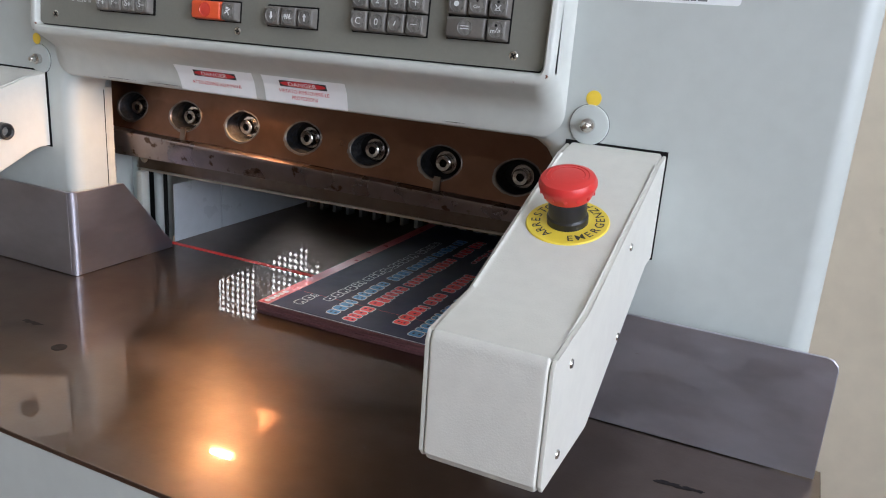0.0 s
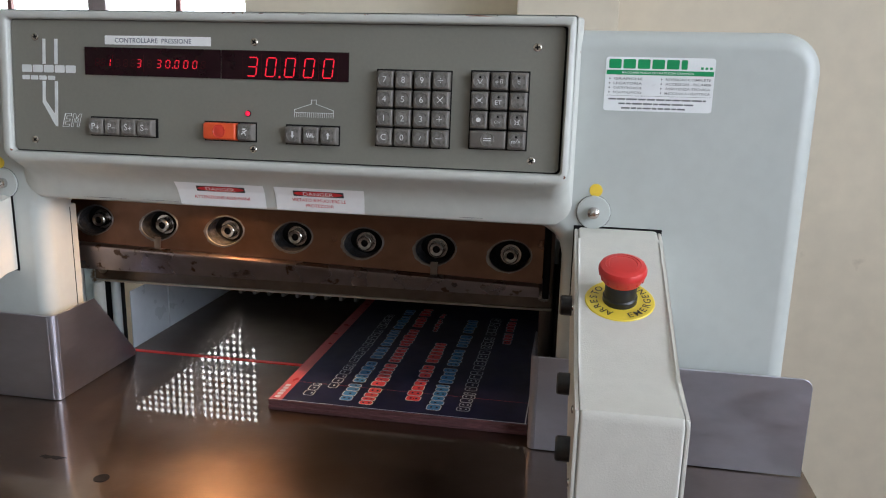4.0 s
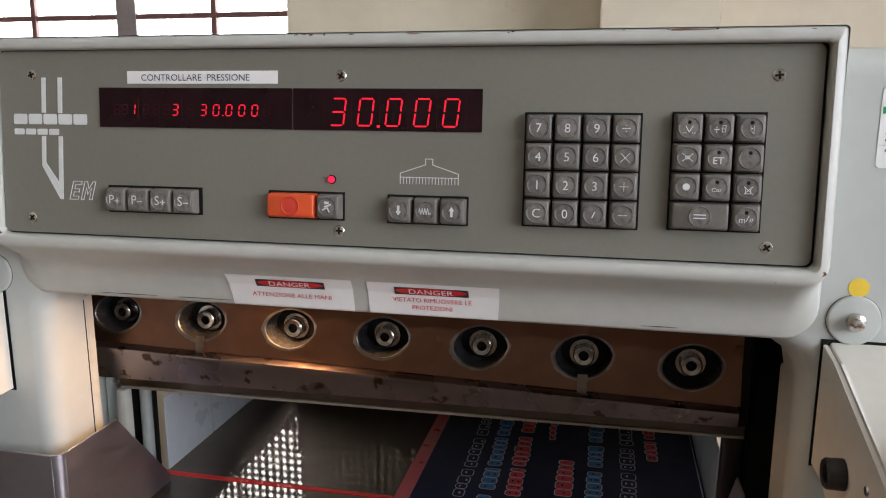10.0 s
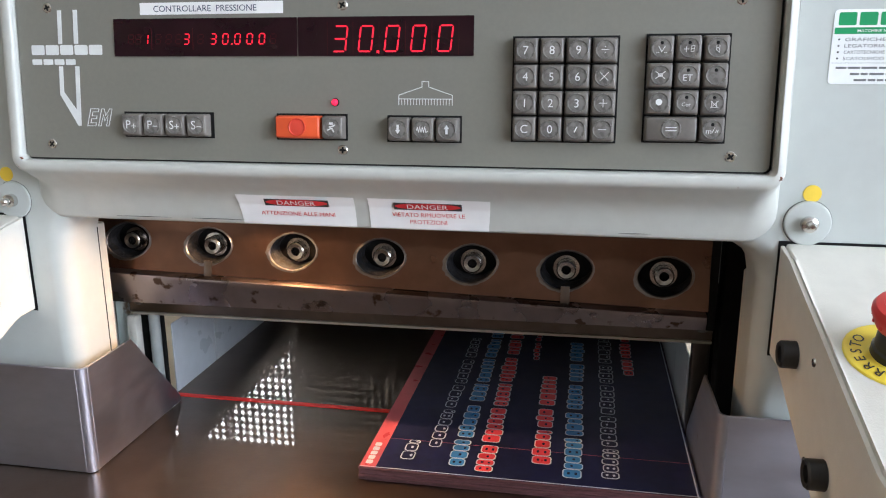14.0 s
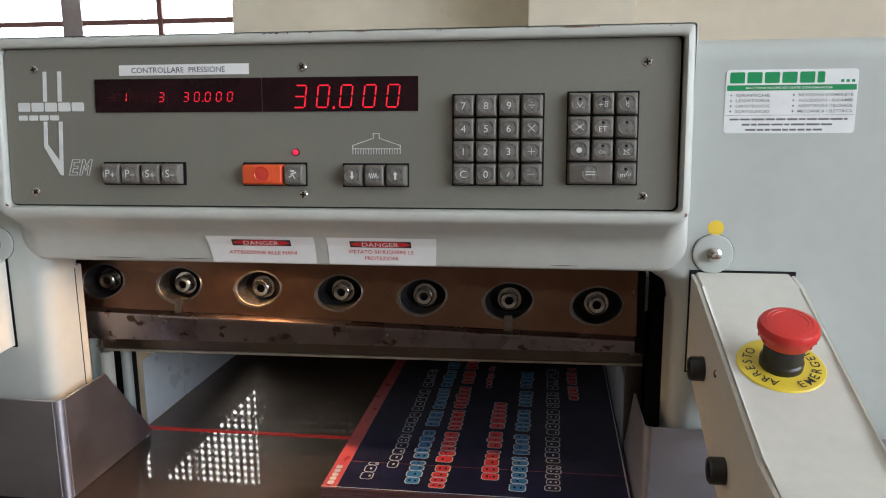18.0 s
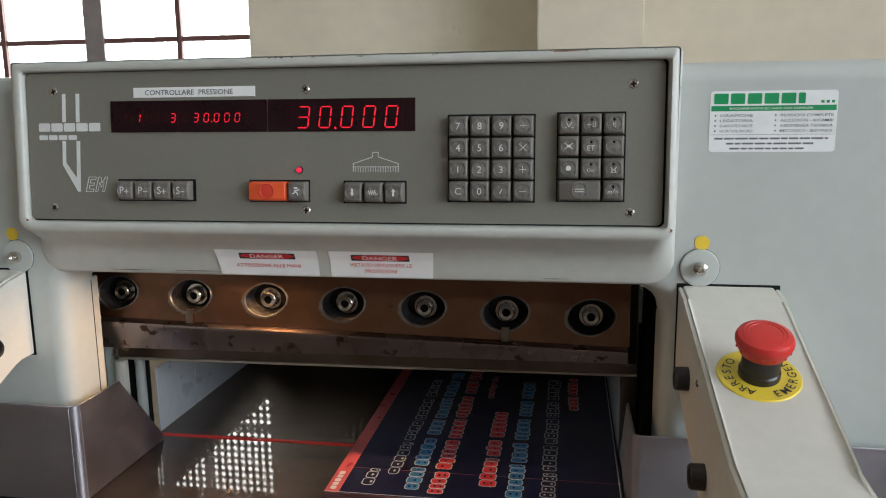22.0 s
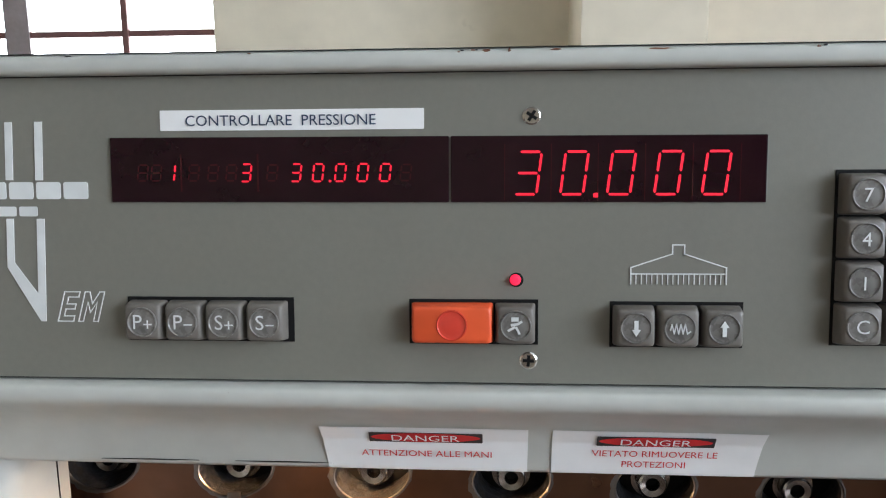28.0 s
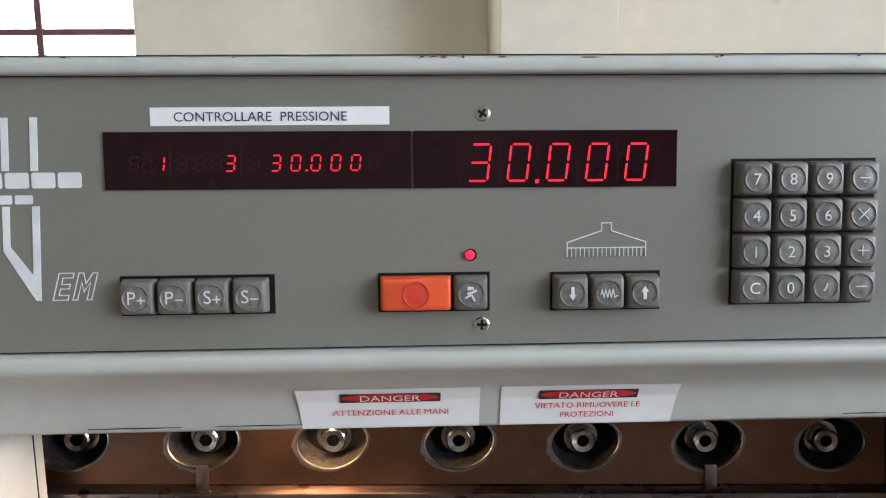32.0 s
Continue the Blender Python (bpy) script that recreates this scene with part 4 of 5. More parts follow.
for k in range(26):
    cx, z = rnd.uniform(-0.29, 0.29), rnd.choice((1.3522, 1.3530, 1.1962, 1.1972))
    part("chip", scuff(cx, front_y(z) - 0.0068, z, rnd.uniform(0.0006, 0.0018), rnd.uniform(0.0003, 0.0007), rnd.random()), rnd.choice((CHIP, STAIN_SHADOW, STAIN_SHADOW)), console)
part("chip", scuff(-0.3060, front_y(1.3475) - 0.0066, 1.3475, 0.0016, 0.0014, 3), CHIP, console)
part("chip", scuff(-0.3068, front_y(1.1990) - 0.0064, 1.1990, 0.0022, 0.0030, 5), CHIP, console)

for a, b, z in ((-0.243, -0.190, 1.1487), (-0.171, -0.118, 1.1489), (0.196, 0.222, 1.1490)):
    part("scratch", prism([(a, z), ((a + b) / 2, z + 0.0003), (b, z + 0.0001), ((a + b) / 2, z - 0.0001)], 0.0286, 0.0300, "xz"), STAIN_SHADOW, console)
plate = part("faceplate", moved(prism(round_rect(-0.3010, 0.2982, -0.0662, 0.0742, 0.0045, 5), -0.003, 0.0, "xy", 0.0006, 2), PANEL), PLATE, console, "grey lacquered faceplate")
part("faceplate_gap", moved(box(-0.3024, 0.3004, -0.0674, 0.0751, -0.0045, -0.0032), PANEL), GAP, console)

# screws
scr = to_mesh("screw", lathe([(0, 0.0007), (0.0034, 0.0007), (0.0041, 0.0002), (0.0043, -0.0006)], 24), CHROME)
crs = to_mesh("cross_slot", merge(box(-0.0026, 0.0026, -0.0007, 0.0007, 0.0005, 0.0009), box(-0.0007, 0.0007, -0.0026, 0.0026, 0.0005, 0.00095)), GAP, 0)
for k, (u, v) in enumerate(((-0.2722, 0.0561), (-0.0199, 0.0548), (0.2717, 0.0546), (-0.2763, -0.0547), (-0.0207, -0.0556), (0.2710, -0.0555))):
    s = part_of("screw", scr, at(u, v) @ pose(0, 0, 0, 0, 0, 17 + 40 * k), console, "cross-head nickel screw")
    part_of("cross_slot", crs, Matrix(), s)

# printed strip
st = part("label_strip", moved(box(-0.1891, -0.0678, 0.0494, 0.0587, 0.0, 0.0004, 0.0001), PANEL), STICKER, console, "white adhesive strip with dark lettering")
part("lettering", moved(letters("CONTROLLARE  PRESSIONE", 0.0050, 0.0875), at(-0.1333, 0.05405, 0.0005)), INK_BLUE, st)

# display, set a little askew in the faceplate
DISPLAY = PANEL @ Matrix.Translation((-0.065, 0.0315, 0)) @ pose(0, 0, 0, 0, 0, -0.13) @ Matrix.Translation((0.065, -0.0315, 0))


disp = part("display", moved(merge(box(-0.2129, -0.0567, 0.0167, 0.0462, 0.0, 0.0012, 0.0004), box(-0.0558, 0.0824, 0.0167, 0.0462, 0.0, 0.0012, 0.0004)), DISPLAY), GLASS_DARK, console, "dark red display window")
SEG = {"0": "abcdef", "1": "bc", "2": "abged", "3": "abgcd", "4": "fgbc", "5": "afgcd", "6": "afgedc", "7": "abc", "8": "abcdefg", "9": "abcdfg"}


def digit(ch, h, w, t):
    a, b = w / 2, h / 2
    g = t * 0.55
    segs = {"a": ((-a + g, b), (a - g, b)), "b": ((a, b - g), (a, g)), "c": ((a, -g), (a, -b + g)), "d": ((-a + g, -b), (a - g, -b)), "e": ((-a, -g), (-a, -b + g)), "f": ((-a, b - g), (-a, g)), "g": ((-a + g, 0), (a - g, 0))}
    lean = 0.12

    def tip(p):
        return (p[0] + lean * p[1], p[1])

    bms = []
    for s in SEG[ch]:
        p, q = tip(segs[s][0]), tip(segs[s][1])
        d = Vector((q[0] - p[0], q[1] - p[1])).normalized()
        k = Vector((-d.y, d.x)) * t / 2
        P, Q = Vector(p), Vector(q)
        hexagon = [P, P + d * t / 2 + k, Q - d * t / 2 + k, Q, Q - d * t / 2 - k, P + d * t / 2 - k]
        bms.append(prism([(v.x, v.y) for v in hexagon], 0.0, 0.00025, "xy"))
    return bms


def show(ch, h, w, t, m, mat, name):
    for bm in digit(ch, h, w, t):
        part(name, moved(bm, m), mat, disp)


for ch, u in (("1", -0.1848), ("3", -0.1492), ("3", -0.1261), ("0", -0.1159), ("0", -0.1057), ("0", -0.0955), ("0", -0.0853)):
    show(ch, 0.0078, 0.0044, 0.00075, at(u, 0.0300, 0.0013, DISPLAY), LIT, "segment")
part("decimal_point", moved(box(-0.0005, 0.0005, -0.0005, 0.0005, 0, 0.0003), at(-0.1105, 0.0262, 0.0013, DISPLAY)), LIT, disp)
for k, ch in enumerate("30000"):
    show(ch, 0.0188, 0.0100, 0.00108, at(-0.0215 + 0.02055 * k, 0.0296, 0.0013, DISPLAY), LIT, "segment")
part("decimal_point", moved(box(-0.0010, 0.0010, -0.0010, 0.0010, 0, 0.0003), at(0.0085, 0.0198, 0.0013, DISPLAY)), LIT, disp)
for u in (-0.1795, -0.1437):
    part("unlit_bar", moved(box(-0.0004, 0.0004, -0.0085, 0.0085, 0, 0.0002), at(u, 0.0300, 0.00125, DISPLAY)), GHOST, disp)
for u in (-0.1975, -0.1912, -0.1735, -0.1645, -0.1560, -0.1370, -0.0760):
    show("8", 0.0072, 0.0045, 0.0007, at(u, 0.0300, 0.00122, DISPLAY), GHOST, "unlit_segment")
for k in range(-1, 5):
    part("window_divider", moved(box(-0.0002, 0.0002, -0.0125, 0.0125, 0, 0.0002), at(-0.0112 + 0.02055 * k, 0.0300, 0.00122, DISPLAY)), GHOST, disp)


# keys
def key_mesh(w, h, top=0.0088, name="key", mat=KEY):
    loops = []
    for k, (d, z) in enumerate(((0.0, 0.0), (0.0002, 0.0028), (0.0008, top - 0.0014), (0.0013, top - 0.0004), (0.0021, top))):
        loops.append([(px, py, z) for px, py in round_rect(-w / 2 + d, w / 2 - d, -h / 2 + d, h / 2 - d, 0.0010 + 0.0004 * k, 3)])
    return to_mesh(name, loft(loops, close_last=True), mat, 35)


PITCH = 0.01895
KW = PITCH - 0.0007
KEY1, KEY2 = key_mesh(KW, KW), key_mesh(2 * PITCH - 0.0007, KW)
KEYO = key_mesh(2 * PITCH - 0.0005, KW, 0.0088, "orange_key", ORANGE)
lens_profile = [(0, 0.0003), (0.0040, 0.0002), (0.0056, 0.0), (0.0061, 0.0001), (0.0065, 0.0006), (0.0069, 0.0005), (0.0071, -0.0006)]
LENS1 = to_mesh("lens", moved(lathe(lens_profile, 32), Matrix.Translation((0, 0, 0.0088))), LENS, 40)
LENSO = to_mesh("lens", moved(lathe(lens_profile, 32), Matrix.Translation((0, 0, 0.0088))), ORANGE_LENS, 40)
WINDOW = to_mesh("indicator", moved(lathe([(0, 0.0005), (0.0012, 0.0005)], 14), Matrix.Translation((0, 0.0034, 0.0088))), GAP, 0)


def legend(kind):
    h = 0.0063
    if kind in "0123456789C":
        return letters(kind, h)
    if kind in ("P+", "P-", "S+", "S-"):
        b = moved(letters(kind[0], 0.0070), Matrix.Translation((-0.0018, 0.0004, 0)))
        pm = [stroke([(0.0012, -0.0010), (0.0044, -0.0010)], 0.0006)] + ([stroke([(0.0028, -0.0026), (0.0028, 0.0006)], 0.0006)] if kind[1] == "+" else [])
        return merge(b, *pm)
    if kind == "div":
        return merge(stroke([(-0.0025, 0), (0.0025, 0)], 0.0005), stroke([(-0.0001, 0.002), (0.0001, 0.002)], 0.0006), stroke([(-0.0001, -0.002), (0.0001, -0.002)], 0.0006))
    if kind == "mul":
        return merge(stroke([(-0.0028, -0.0028), (0.0028, 0.0028)], 0.0005), stroke([(-0.0028, 0.0028), (0.0028, -0.0028)], 0.0005))
    if kind == "add":
        return merge(stroke([(-0.0028, 0), (0.0028, 0)], 0.0005), stroke([(0, 0.0028), (0, -0.0028)], 0.0005))
    if kind == "sub":
        return stroke([(-0.0028, 0), (0.0028, 0)], 0.0005)
    if kind == "comma":
        return stroke([(-0.0008, -0.0019), (0.0008, 0.0015)], 0.0008)
    if kind == "eq":
        return merge(stroke([(-0.0035, 0.0011), (0.0035, 0.0011)], 0.0007), stroke([(-0.0035, -0.0011), (0.0035, -0.0011)], 0.0007))
    if kind == "dot":
        return lathe([(0, 0.0003), (0.0023, 0.0003), (0.0023, 0)], 20)
    if kind == "ET":
        return moved(letters("ET", 0.0046), Matrix.Translation((0, -0.0016, 0)))
    if kind == "Cor":
        return moved(letters("Cor", 0.0028), Matrix.Translation((0, -0.0014, 0)))
    if kind == "m":
        return merge(moved(letters("m", 0.0042), Matrix.Translation((-0.0025, -0.0010, 0))), stroke([(0.0000, -0.0022), (0.0016, 0.0014)], 0.0004), stroke([(0.0022, -0.0022), (0.0028, -0.0004)], 0.0004), stroke([(0.0034, -0.0022), (0.0040, -0.0004)], 0.0004))
    if kind == "vee":
        return merge(stroke([(-0.0022, 0.0010), (0, -0.0028), (0.0022, 0.0010)], 0.0005), *[stroke([(u, -0.0034), (u + 0.0002, -0.0034)], 0.0005) for u in (-0.0034, -0.0022, 0.0020, 0.0032)])
    if kind == "star":
        return merge(stroke([(-0.0032, -0.0024), (0.0032, 0.0024)], 0.0005), stroke([(-0.0032, 0.0024), (0.0032, -0.0024)], 0.0005), stroke([(-0.0012, -0.0008), (0.0012, -0.0008), (0.0012, 0.0008), (-0.0012, 0.0008)], 0.0007, closed=True))
    if kind == "frac":
        return merge(stroke([(-0.0036, -0.0010), (-0.0008, -0.0010)], 0.0005), stroke([(-0.0022, 0.0006), (-0.0022, -0.0030)], 0.0004), stroke([(0.0010, -0.0026), (0.0030, -0.0026), (0.0034, 0.0014), (0.0014, 0.0014)], 0.0003, closed=True), stroke([(0.0012, -0.0006), (0.0032, -0.0006)], 0.0003))
    if kind == "blade":
        return merge(stroke([(-0.0008, 0.0014), (-0.0008, -0.0016), (0.0012, -0.0034), (0.0012, 0.0014)], 0.0003), stroke([(0.0, -0.0002), (0.0002, -0.0002)], 0.0007))
    if kind == "cross":
        return merge(stroke([(-0.0024, -0.0036), (0.0028, 0.0010)], 0.0004), stroke([(-0.0024, 0.0010), (0.0028, -0.0036)], 0.0004), stroke([(-0.0016, 0.0006), (-0.0016, -0.0034), (0.0016, -0.0034), (0.0016, 0.0006)], 0.0004))
    if kind == "down" or kind == "up":
        s = 1 if kind == "up" else -1
        return prism([(x, s * y) for x, y in ((0, 0.0036), (0.0020, 0.0006), (0.0009, 0.0006), (0.0009, -0.0034), (-0.0009, -0.0034), (-0.0009, 0.0006), (-0.0020, 0.0006))], 0, 0.0003, "xy")
    if kind == "zig":
        pts = [(-0.0042, -0.0006), (-0.0036, 0.0018)]
        for k in range(4):
            pts += [(-0.0026 + k * 0.0019, -0.0022), (-0.0017 + k * 0.0019, 0.0020)]
        return stroke(pts[:-1] + [(0.0044, -0.0012)], 0.0005)
    if kind == "bars":
        return merge(stroke([(-0.0010, 0.0030), (0.0004, 0.0030)], 0.0018), stroke([(-0.0016, 0.0004), (0.0010, 0.0010), (0.0024, 0.0018)], 0.0011), stroke([(-0.0006, -0.0006), (-0.0030, -0.0020)], 0.0010), stroke([(0.0004, -0.0008), (0.0016, -0.0032)], 0.0010))
    return None


LEGENDS = {}


def key(kind, u, v, mesh=KEY1, lens=LENS1, ind=False, lens_u=0.0):
    k = part_of("key", mesh, at(u, v), console)
    part_of("lens", lens, Matrix.Translation((lens_u, 0, 0)), k)
    if ind:
        part_of("indicator", WINDOW, Matrix.Translation((lens_u, 0, 0)), k)
    if kind:
        bm = legend(kind)
        if bm is not None:
            part_of("legend", to_mesh("legend", moved(bm, Matrix.Translation((0, 0, 0.0092))), WHITE_INK, 0), Matrix.Translation((lens_u, 0, 0)), k)


def well(u0, u1, v0, v1):
    part("key_well", moved(box(u0 - 0.0008, u1 + 0.0009, v0 - 0.0006, v1 + 0.0011, -0.0005, 0.0006), PANEL), GAP, console)


KU, KV = 0.1125, 0.0293
well(KU, KU + 4 * PITCH, KV - 4 * PITCH, KV)
for r, row in enumerate((("7", "8", "9", "div"), ("4", "5", "6", "mul"), ("1", "2", "3", "add"), ("C", "0", "comma", "sub"))):
    for c, kd in enumerate(row):
        key(kd, KU + (c + 0.5) * PITCH, KV - (r + 0.5) * PITCH)
QU, QV = 0.2085, 0.0303
well(QU, QU + 3 * PITCH, QV - 4 * PITCH, QV)
for r, row in enumerate((("vee", "frac", "blade"), ("star", "ET", ""), ("dot", "Cor", "cross"))):
    for c, kd in enumerate(row):
        key(kd, QU + (c + 0.5) * PITCH, QV - (r + 0.5) * PITCH, ind=kd not in ("star", "dot"))
key("eq", QU + PITCH, QV - 3.5 * PITCH, KEY2)
key("m", QU + 2.5 * PITCH, QV - 3.5 * PITCH, ind=True)
well(-0.2068, -0.2068 + 4 * PITCH + 0.0015, -0.0377 - PITCH / 2, -0.0377 + PITCH / 2)
for c, kd in enumerate(("P+", "P-", "S+", "S-")):
    key(kd, -0.2068 + (c + 0.5) * PITCH, -0.0377)
well(-0.0742, -0.0742 + 3 * PITCH, -0.0380 - PITCH / 2, -0.0380 + PITCH / 2)
key("", -0.0742 + PITCH, -0.0380, KEYO, LENSO)
key("bars", -0.0742 + 2.5 * PITCH, -0.0380)
well(0.0164, 0.0164 + 3 * PITCH, -0.0386 - PITCH / 2, -0.0386 + PITCH / 2)
for c, kd in enumerate(("down", "zig", "up")):
    key(kd, 0.0164 + (c + 0.5) * PITCH, -0.0386)

part("led_hole", moved(lathe([(0, 0.0002), (0.0033, 0.0002), (0.0033, 0)], 20), at(-0.0264, -0.0185)), GAP, console)
part("led", moved(lathe([(0, 0.0034), (0.0014, 0.0030), (0.0024, 0.0016), (0.0026, 0.0002)], 20), at(-0.0268, -0.0185)), LED, console, "glowing red signal lamp")
icon = [stroke([(0.0232, -0.0190), (0.0232, -0.0118), (0.0406, -0.0058), (0.0406, -0.0018), (0.0456, -0.0018), (0.0456, -0.0058), (0.0632, -0.0118), (0.0632, -0.0190)], 0.00055), stroke([(0.0232, -0.0146), (0.0632, -0.0146)], 0.00055)]
icon += [stroke([(0.0232 + 0.00222 * k, -0.0146), (0.0232 + 0.00222 * k, -0.0190)], 0.0004) for k in range(1, 18)]
part("comb_symbol", moved(merge(*icon), at(0.0004, -0.0007, 0.0001) @ Matrix.Diagonal((1.045, 1.02, 1, 1))), WHITE_INK, console, "white line drawing of a comb gauge")

# maker's mark as plain white blocks, with a knife outline
mark = [stroke([(-0.2634, 0.0532), (-0.2634, 0.0300)], 0.0036), stroke([(-0.2490, 0.0532), (-0.2490, 0.0300)], 0.0038),
        prism([(-0.2654, 0.0102), (-0.2654, -0.0128), (-0.2494, -0.0384), (-0.2468, -0.0384), (-0.2468, 0.0102), (-0.2506, 0.0102), (-0.2506, -0.0252), (-0.2618, -0.0105), (-0.2618, 0.0102)], 0, 0.0003, "xy")]
part("maker_mark", moved(merge(*mark), at(0, 0, 0.0001) @ Matrix(((1, 0.03, 0, 0.0002), (0, 1, 0, -0.0009), (0, 0, 1, 0), (0, 0, 0, 1)))), WHITE_INK, console, "white knife outline mark")
for k in range(5):
    w = 0.0118
    part("mark_block", moved(prism(round_rect(-0.2892 + k * 0.0132, -0.2892 + k * 0.0132 + w, 0.0184, 0.0264, 0.0012, 3), 0, 0.0003, "xy"), at(0, 0, 0.0001)), WHITE_INK, console)
for k in range(4):
    part("mark_block", moved(prism(round_rect(-0.2892 + k * 0.0103, -0.2892 + k * 0.0103 + 0.0088, 0.0104, 0.0150, 0.0008, 3), 0, 0.0003, "xy"), at(0, 0, 0.0001)), WHITE_INK, console)
SLANT = 0.27
for a, shape in ((-0.2424, ((0, 0), (0.0080, 0), (0.0080, 0.0030), (0.0030, 0.0030), (0.0030, 0.0058), (0.0074, 0.0058), (0.0074, 0.0087), (0.0030, 0.0087), (0.0030, 0.0115), (0.0080, 0.0115), (0.0080, 0.0145), (0, 0.0145))),
                 (-0.2324, ((0, 0), (0.0028, 0), (0.0028, 0.0092), (0.0050, 0.0040), (0.0072, 0.0092), (0.0072, 0), (0.0100, 0), (0.0100, 0.0145), (0.0072, 0.0145), (0.0050, 0.0092), (0.0028, 0.0145), (0, 0.0145)))):
    rim = [(a + p + q * SLANT, -0.0394 + q) for p, q in shape]
    part("mark_outline", moved(loft([[(p[0], p[1], h) for p in line] for line, h in ((rim, 0.0), (rim, 0.0003), (inset(rim, 0.0005), 0.0003), (inset(rim, 0.0005), 0.0))]), at(0, 0, 0.0001)), WHITE_INK, console)


# ---- stickers ----
UNDER = [(1.1885, 0.001), (1.1840, 0.0060), (1.1790, 0.0140), (1.1730, 0.0205), (1.1650, 0.0252), (1.1550, 0.0280), (1.1475, 0.0297), (1.1450, 0.0315)]


def slope_point(x, s):
    """A point on the console's slanted underside; s from 0 at the top of a sticker to 1 at its foot."""
    z = 1.1735 - 0.0270 * s
    for (z0, y0), (z1, y1) in zip(UNDER, UNDER[1:]):
        if z0 >= z >= z1:
            return Vector((x, y0 + (y1 - y0) * (z0 - z) / (z0 - z1) - 0.0006, z - 0.0004))
    return Vector((x, 0.0305, z))


def danger(x0, x1, lines, curl):
    s = thing("danger_sticker", "white warning sticker with red lettering, lifting at a corner", "sticker", (x0, 0.02, 1.16), group="warning stickers")
    n, k = 16, 27
    bm = bmesh.new()
    g = []
    for j in range(k + 1):
        row = []
        for i in range(n + 1):
            p = slope_point(x0 + (x1 - x0) * i / n, j / k)
            w = (curl < 0) * max(0, 1 - i / 4) + (curl > 0) * max(0, 1 - (n - i) / 4)
            up = w * max(0, 1 - j / 24)
            p += Vector((curl * 0.0020 * up, -0.0016 * up, 0.0004 * up))
            row.append(bm.verts.new(p))
        g.append(row)
    for j in range(k):
        for i in range(n):
            bm.faces.new((g[j][i], g[j + 1][i], g[j + 1][i + 1], g[j][i + 1]))
    part("sheet", bm, STICKER, s)

    def lay(b, cx, s0, h):
        for v in b.verts:
            q = slope_point(cx + v.co.x, s0 - v.co.y / 0.0290)
            v.co = q + Vector((0, -0.0007 - v.co.z, 0.0))
        return b

    cx = (x0 + x1) / 2
    e = prism(round_rect(-0.0285, 0.0285, -0.0034, 0.0034, 0.0005, 2), 0, 0.0001, "xy")
    part("red_oval", lay(moved(prism([(0.0275 * math.cos(2 * math.pi * a / 36), 0.0032 * math.sin(2 * math.pi * a / 36)) for a in range(36)], 0.0002, 0.0003, "xy"), Matrix()), cx, 0.24, 0), RED_INK, s)
    part("black_band", lay(e, cx, 0.24, 0), INK, s)
    part("lettering", lay(letters("DANGER", 0.0046, 0.034, 0.0, 0.0010), cx, 0.24, 0), STICKER, s)
    for t, w, s0 in lines:
        part("lettering", lay(letters(t, 0.0040, w, 0.0, 0.0005), cx, s0, 0), RED_INK, s)


danger(-0.1215, -0.0195, [("ATTENZIONE ALLE MANI", 0.066, 0.60)], -1)
danger(-0.0075, 0.0928, [("VIETATO RIMUOVERE LE", 0.061, 0.51), ("PROTEZIONI", 0.031, 0.74)], 1)

dealer = thing("dealer_sticker", "silver-white dealer sticker with green heading block", "sticker", (0.39, FACE, 1.267))
F = on_front(FACE)
part("sheet", moved(prism(round_rect(0.3385, 0.4420, 1.2655, 1.3175, 0.003, 4), 0.0001, 0.0005, "xy"), F), SILVER, dealer)
for k in range(6):
    w = 0.0128 if k < 5 else 0.0062
    part("heading_block", moved(prism(round_rect(0.3415 + k * 0.01375, 0.3415 + k * 0.01375 + w * 0.92, 1.3065, 1.3155, 0.001, 2), 0.0006, 0.0007, "xy"), F), GREEN_INK, dealer)
part("green_band", moved(box(0.3395, 0.4410, 1.3005, 1.3050, 0.0006, 0.0007), F), GREEN_INK, dealer)
part("lettering", moved(letters("MACCHINE NUOVE ED USATE CON GARANZIA", 0.0020, 0.068, 0.006), F @ Matrix.Translation((0.3885, 1.30275, 0.0008))), STICKER, dealer)
rnd = random.Random(11)


def words(x, end, z, h, ink):
    while x < end - 0.002:
        w = min(rnd.uniform(0.004, 0.011), end - x)
        part("text_bar", moved(box(x, x + w, z - h / 2, z + h / 2, 0.0006, 0.0007), F), ink, dealer)
        x += w + 0.0011


for k in range(3):
    part("text_bar", moved(box(0.4285 + k * 0.0042, 0.4310 + k * 0.0042, 1.3068, 1.3090, 0.0006, 0.0007), F), GREEN_INK, dealer)
LINES = (("GRAFICHE", "REVISIONI COMPLETE"), ("LEGATORIA", "ACCESSORI - RICAMBI"), ("CARTOTECNICHE", "ASSISTENZA TECNICA"), ("SCATOLIFICIO", "MECCANICA / ELETTRICA"))
for r, row in enumerate(LINES):
    for x, wide, text in ((0.3430, 0.0272, row[0]), (0.3925, 0.0425, row[1])):
        z = 1.2968 - r * 0.0044
        part("bullet", moved(box(x - 0.0005, x + 0.0007, z - 0.0006, z + 0.0006, 0.0006, 0.0007), F), INK, dealer)
        part("lettering", moved(letters(text, 0.0024, wide, 0.004), F @ Matrix.Translation((x + 0.004 + wide / 2, z, 0.0006))), GREY_INK, dealer)
part("rule", moved(box(0.3395, 0.4410, 1.2803, 1.2805, 0.0006, 0.0007), F), INK, dealer)
for a, b, z in ((0.343, 0.436, 1.2770), (0.353, 0.425, 1.2727), (0.356, 0.420, 1.2684)):
    words(a, b, z, 0.0015, GREY_INK)
